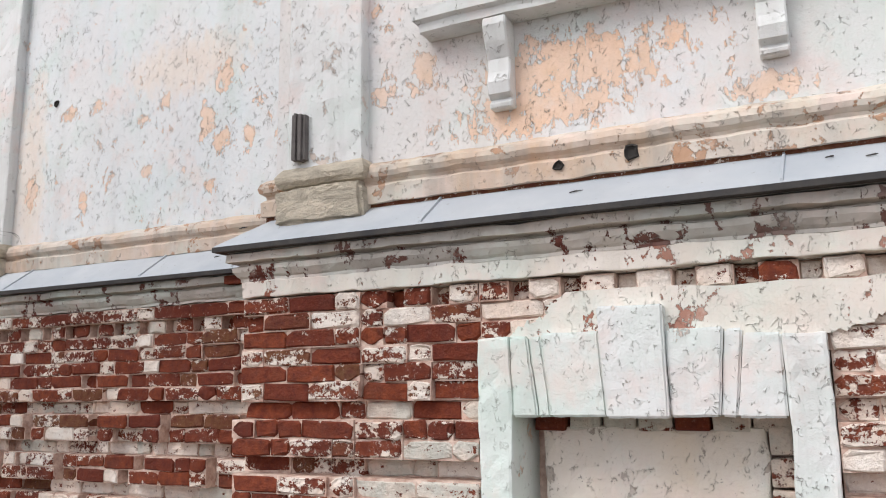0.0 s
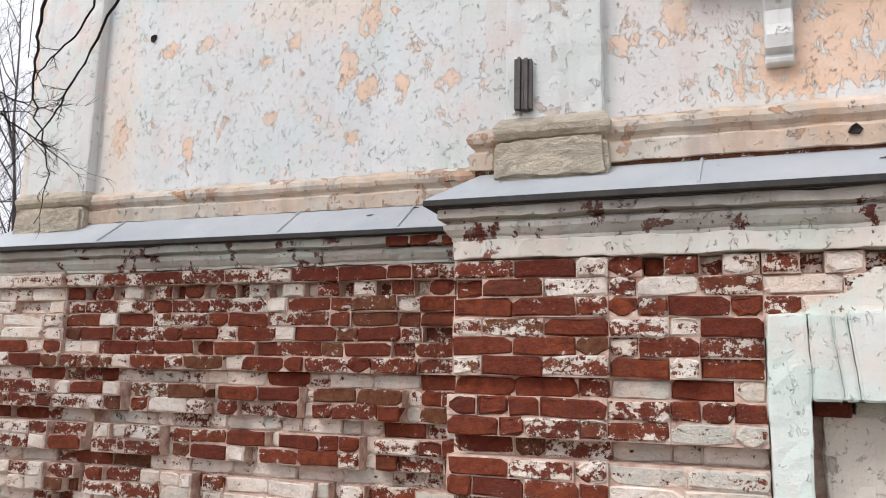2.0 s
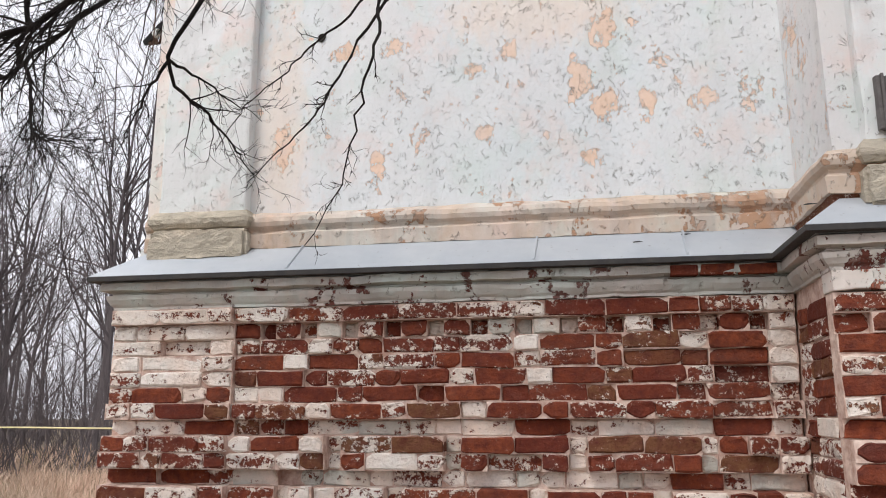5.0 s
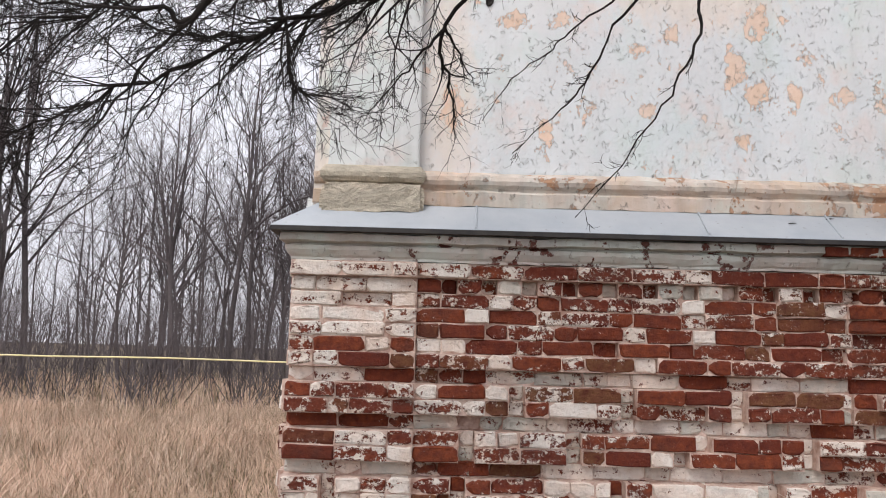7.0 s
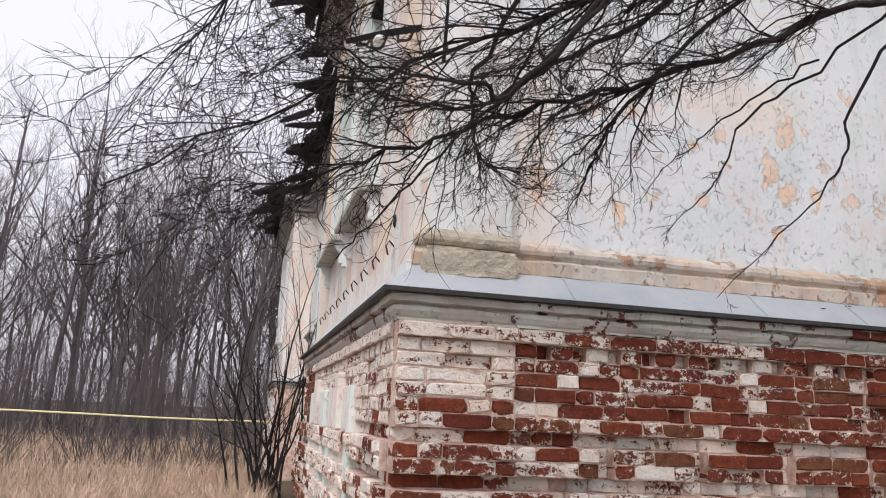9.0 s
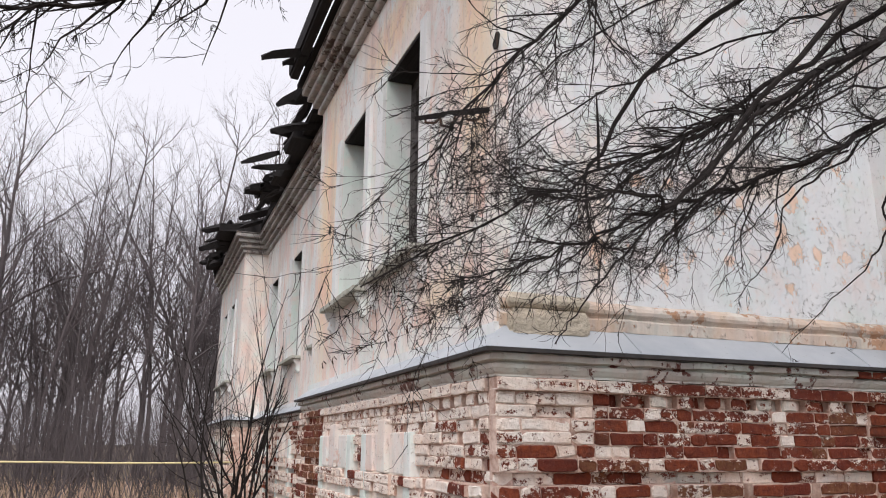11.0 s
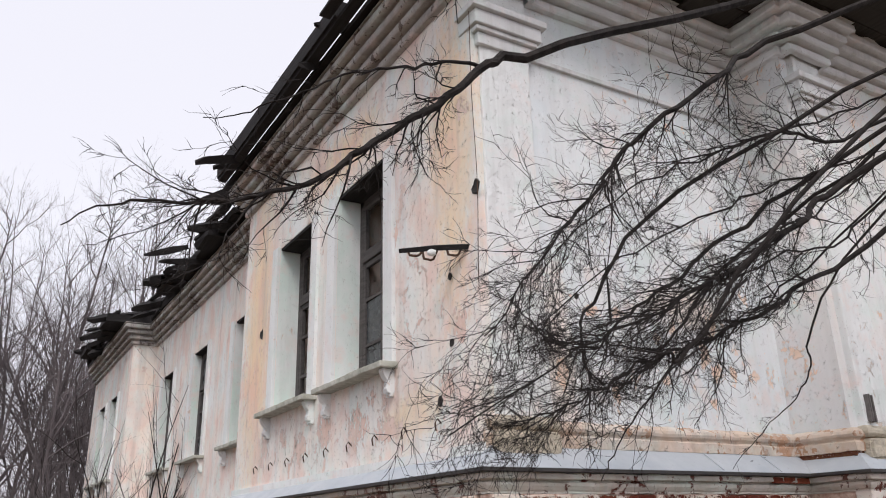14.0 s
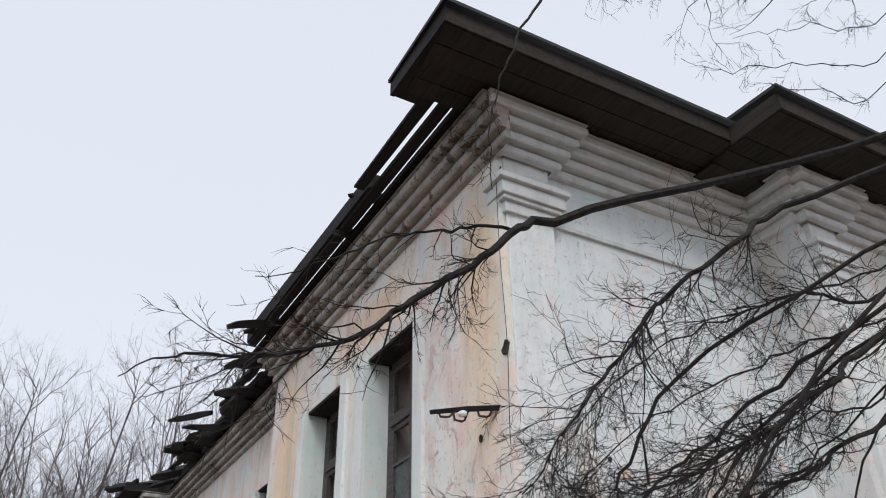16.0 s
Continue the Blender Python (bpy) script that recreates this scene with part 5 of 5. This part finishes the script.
def brush(name, seed, spots_, h, mat, label, n=7, thick=0.011, deep=2, lean=0.35):
    r = random.Random(seed)
    bm = bmesh.new()
    for x, yy in spots_:
        for _ in range(n):
            d = Vector((r.gauss(0, lean), r.gauss(0, lean), 1))
            grow(bm, Vector((x + r.gauss(0, 0.25), yy + r.gauss(0, 0.25), -0.05)), d, h * r.uniform(0.5, 1.1), thick * h / 3, deep, r, 3, 0.2, 0.1, (3, 4), 0.55)
    return mesh_object(name, bm, mat)


r_ = random.Random(5)
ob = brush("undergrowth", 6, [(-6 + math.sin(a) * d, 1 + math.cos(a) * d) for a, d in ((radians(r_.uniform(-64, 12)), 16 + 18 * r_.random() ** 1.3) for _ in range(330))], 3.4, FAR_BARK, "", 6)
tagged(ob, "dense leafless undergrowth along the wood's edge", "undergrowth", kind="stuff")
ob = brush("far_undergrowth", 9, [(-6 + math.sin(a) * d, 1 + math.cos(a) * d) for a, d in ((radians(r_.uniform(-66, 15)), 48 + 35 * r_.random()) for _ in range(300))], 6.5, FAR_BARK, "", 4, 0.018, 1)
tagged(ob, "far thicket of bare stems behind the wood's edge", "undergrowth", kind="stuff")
shrub = holder("bare_shrub", "leafless young shrub growing against the house wall", "shrub", at=(0, 0, 0))
for i in range(20):
    ob = brush("stem", 60 + i, [(-5.55, 13.0)], 4.0, BARK, "", 1, 0.021, 2, 0.24)
    ob.parent = shrub

# near tree, whose limbs hang over the walk
tree = holder("overhanging_tree", "dark leafless tree with drooping twiggy branches", "tree")
bm = bmesh.new()
trunk_pts = spline([(-1.9, -2.7, -0.1), (-1.95, -2.65, 1.6), (-2.0, -2.5, 3.2), (-2.05, -2.2, 4.6), (-2.2, -1.5, 5.9), (-2.3, -1.0, 7.2)], 16)
tube(bm, trunk_pts, [0.17 - 0.008 * i for i in range(16)], 10)
part("trunk", bm, BARK, tree)


def limb(ctrl, r0, r1, seed, twigs, tw_len, depth=2, droop=-0.05, start=0.3, stop=1.0):
    r = random.Random(seed)
    bm = bmesh.new()
    n = len(ctrl) * 5
    smooth = spline(ctrl, n)
    pts = []
    for i, p in enumerate(smooth):
        j = min((smooth[min(i + 1, n - 1)] - smooth[max(i - 1, 0)]).length * 0.055, 0.013)
        pts.append(p + Vector((r.gauss(0, j), r.gauss(0, j), r.gauss(0, j))))
    r0, r1 = r0 * 0.8, r1 * 0.7
    rad = [r1 + (r0 - r1) * (1 - i / (n - 1)) ** 1.3 for i in range(n)]
    tube(bm, pts, rad, 7)
    for _ in range(twigs):
        f = r.uniform(start, stop)
        k = min(int(f * (n - 1)), n - 2)
        d = (pts[k + 1] - pts[k]).normalized()
        side = Vector((r.gauss(0, 0.8), r.gauss(0, 0.55), r.gauss(0, 0.8))).normalized()
        grow(bm, pts[k].copy(), (d * 1.15 + side * 0.65).normalized(), tw_len * r.uniform(0.4, 1.05), min(rad[k] * 0.6, 0.0050), depth, r, 4, 0.36, droop, (3, 6), 0.5, 0.25)
    return part("branch", bm, BARK, tree)


limb([(-2.05, -2.2, 4.6), (-2.3, -0.3, 5.3), (-3.3, 1.2, 5.15), (-5.75, 1.38, 3.9), (-6.18, 1.38, 3.64), (-6.41, 1.38, 3.39), (-6.79, 1.38, 3.08), (-6.93, 1.38, 2.94), (-7.19, 1.38, 2.8), (-7.44, 1.38, 2.73), (-7.67, 1.38, 2.68), (-7.8, 1.38, 2.58)], 0.045, 0.003, 1, 44, 0.40, start=0.42, stop=0.82)
limb([(-6.17, 1.4, 3.66), (-6.34, 1.4, 3.63), (-6.59, 1.4, 3.53), (-6.82, 1.4, 3.43), (-7.06, 1.4, 3.26), (-7.27, 1.4, 3.12), (-7.4, 1.4, 3.07)], 0.012, 0.0025, 2, 12, 0.22, 1, start=0.2)
limb([(-2.5, 0.4, 5.2), (-4.08, 1.3, 4.44), (-4.72, 1.3, 3.96), (-5.3, 1.35, 3.48), (-5.6, 1.4, 3.13), (-5.94, 1.4, 2.74), (-6.2, 1.45, 2.4)], 0.032, 0.004, 3, 60, 0.6)
limb([(-2.2, 0.2, 4.9), (-3.16, 1.4, 4.11), (-4.02, 1.45, 3.87), (-4.58, 1.5, 3.64), (-5.1, 1.55, 3.45)], 0.022, 0.004, 4, 54, 0.6)
limb([(-2.2, 0.0, 4.7), (-3.52, 1.3, 3.65), (-4.15, 1.35, 3.24), (-4.62, 1.4, 2.93), (-5.09, 1.4, 2.69), (-5.63, 1.45, 2.42), (-6.35, 1.5, 2.02)], 0.034, 0.004, 5, 92, 0.60)
limb([(-2.2, 0.2, 4.4), (-3.3, 1.4, 3.3), (-3.94, 1.5, 2.94), (-4.59, 1.55, 2.62), (-5.18, 1.6, 2.40), (-5.63, 1.6, 2.20), (-6.0, 1.65, 2.07)], 0.026, 0.004, 6, 86, 0.52)
limb([(-2.2, 0.3, 4.8), (-3.4, 1.6, 3.7), (-4.15, 1.95, 3.1), (-4.52, 2.05, 2.67), (-4.5, 2.32, 2.57), (-4.47, 2.55, 2.48), (-4.46, 2.72, 2.42)], 0.020, 0.003, 7, 14, 0.26, 1, start=0.6)
limb([(-4.52, 2.05, 2.67), (-4.45, 2.32, 2.65), (-4.38, 2.59, 2.63)], 0.008, 0.002, 17, 10, 0.2, 1)
limb([(-4.52, 2.05, 2.67), (-4.66, 2.11, 2.52), (-4.82, 2.23, 2.38)], 0.009, 0.002, 18, 12, 0.25, 1)

limb([(-2.2, 0.3, 4.8), (-3.6, 1.6, 3.7), (-4.34, 1.9, 3.16), (-4.82, 1.95, 2.83), (-5.15, 1.95, 2.60), (-5.52, 1.9, 2.56), (-5.8, 1.8, 2.70)], 0.024, 0.004, 8, 36, 0.45)
limb([(-2.4, 0.3, 4.5), (-3.2, 1.5, 3.4), (-3.62, 1.74, 2.76), (-3.65, 1.76, 2.55), (-3.73, 1.84, 2.37), (-3.84, 2.04, 2.18), (-4.01, 2.15, 1.97)], 0.013, 0.0022, 9, 12, 0.10, 1, start=0.55)
limb([(-2.4, 0.4, 4.6), (-3.27, 1.85, 3.3), (-3.77, 2.18, 2.86), (-3.93, 2.18, 2.58), (-4.03, 2.18, 2.43), (-4.14, 2.18, 2.33), (-4.25, 2.18, 2.22)], 0.011, 0.0022, 10, 12, 0.12, 1, start=0.5)
limb([(-3.55, 2.02, 3.07), (-3.86, 2.15, 2.85), (-4.01, 2.15, 2.73), (-4.11, 2.15, 2.63), (-4.26, 2.15, 2.50), (-4.37, 2.15, 2.34)], 0.007, 0.002, 20, 9, 0.12, 1, start=0.3)
limb([(-2.6, 0.4, 4.8), (-4.6, 1.7, 3.5), (-5.10, 2.0, 2.85), (-5.13, 2.1, 2.66), (-5.08, 2.1, 2.43), (-4.91, 2.1, 2.39)], 0.02, 0.004, 11, 22, 0.40, 2, start=0.55)
limb([(-2.6, 0.0, 4.9), (-4.4, 0.9, 3.4), (-5.16, 1.3, 2.44), (-5.32, 1.3, 2.39), (-5.50, 1.3, 2.38), (-5.85, 1.3, 2.44)], 0.02, 0.004, 12, 14, 0.40, 2, start=0.6)
limb([(-4.9, 1.15, 2.75), (-5.16, 1.3, 2.44), (-5.35, 1.35, 2.26), (-5.56, 1.4, 2.01), (-5.7, 1.4, 1.84)], 0.010, 0.003, 13, 8, 0.35, 1)
limb([(-2.2, -0.9, 6.4), (-4.6, 0.2, 5.9), (-5.9, 0.9, 5.3), (-6.2, 1.0, 4.85), (-6.43, 1.0, 4.34), (-6.54, 1.0, 3.94), (-6.57, 1.0, 3.5)], 0.02, 0.003, 14, 7, 0.2, 1, start=0.7)
limb([(-2.2, -0.9, 6.3), (-3.2, 0.6, 6.3), (-4.2, 1.0, 6.0), (-5.1, 1.1, 5.7), (-5.7, 1.1, 5.5)], 0.02, 0.003, 15, 26, 0.6)
limb([(-2.6, 0.4, 4.6), (-2.9, 1.06, 4.22), (-3.1, 1.5, 3.96), (-4.2, 1.5, 3.48), (-4.97, 1.5, 3.09), (-5.56, 1.5, 2.74), (-5.92, 1.5, 2.44)], 0.016, 0.003, 30, 44, 0.5)
limb([(-2.6, 0.4, 4.6), (-3.03, 1.09, 3.87), (-3.31, 1.55, 3.38), (-4.2, 1.55, 3.05), (-4.85, 1.55, 2.75), (-5.32, 1.55, 2.49)], 0.016, 0.003, 31, 36, 0.5)
limb([(-2.6, 0.4, 4.6), (-2.65, 1.12, 4.56), (-2.68, 1.6, 4.53), (-4.03, 1.6, 3.91), (-5.0, 1.6, 3.42), (-5.53, 1.6, 3.03), (-5.84, 1.6, 2.72)], 0.016, 0.003, 32, 40, 0.5)
limb([(-2.6, 0.4, 4.6), (-2.75, 1.18, 4.17), (-2.85, 1.7, 3.89), (-3.76, 1.7, 3.35), (-4.38, 1.7, 2.94), (-4.82, 1.7, 2.58)], 0.016, 0.003, 33, 30, 0.5)
limb([(-3.4, -0.4, 6.4), (-2.73, 1.0, 6.16), (-3.74, 1.0, 5.58), (-4.73, 1.0, 5.04), (-5.2, 1.0, 4.91)], 0.008, 0.002, 40, 13, 0.26, 1, start=0.4)
limb([(-3.4, -0.4, 6.4), (-2.46, 1.0, 6.73), (-3.79, 1.0, 5.93), (-4.64, 1.0, 5.36)], 0.008, 0.002, 41, 13, 0.26, 1, start=0.4)
limb([(-3.4, -0.4, 6.4), (-2.94, 1.0, 5.73), (-3.94, 1.0, 5.23), (-4.6, 1.0, 4.98)], 0.008, 0.002, 42, 13, 0.26, 1, start=0.4)
bm = bmesh.new()
tube(bm, [Vector((-5.37, 1.6, 2.58)), Vector((-5.365, 1.6, 2.75)), Vector((-5.36, 1.61, 2.92))], [0.007, 0.006, 0.003], 5)
part("twig", bm, BARK, tree)
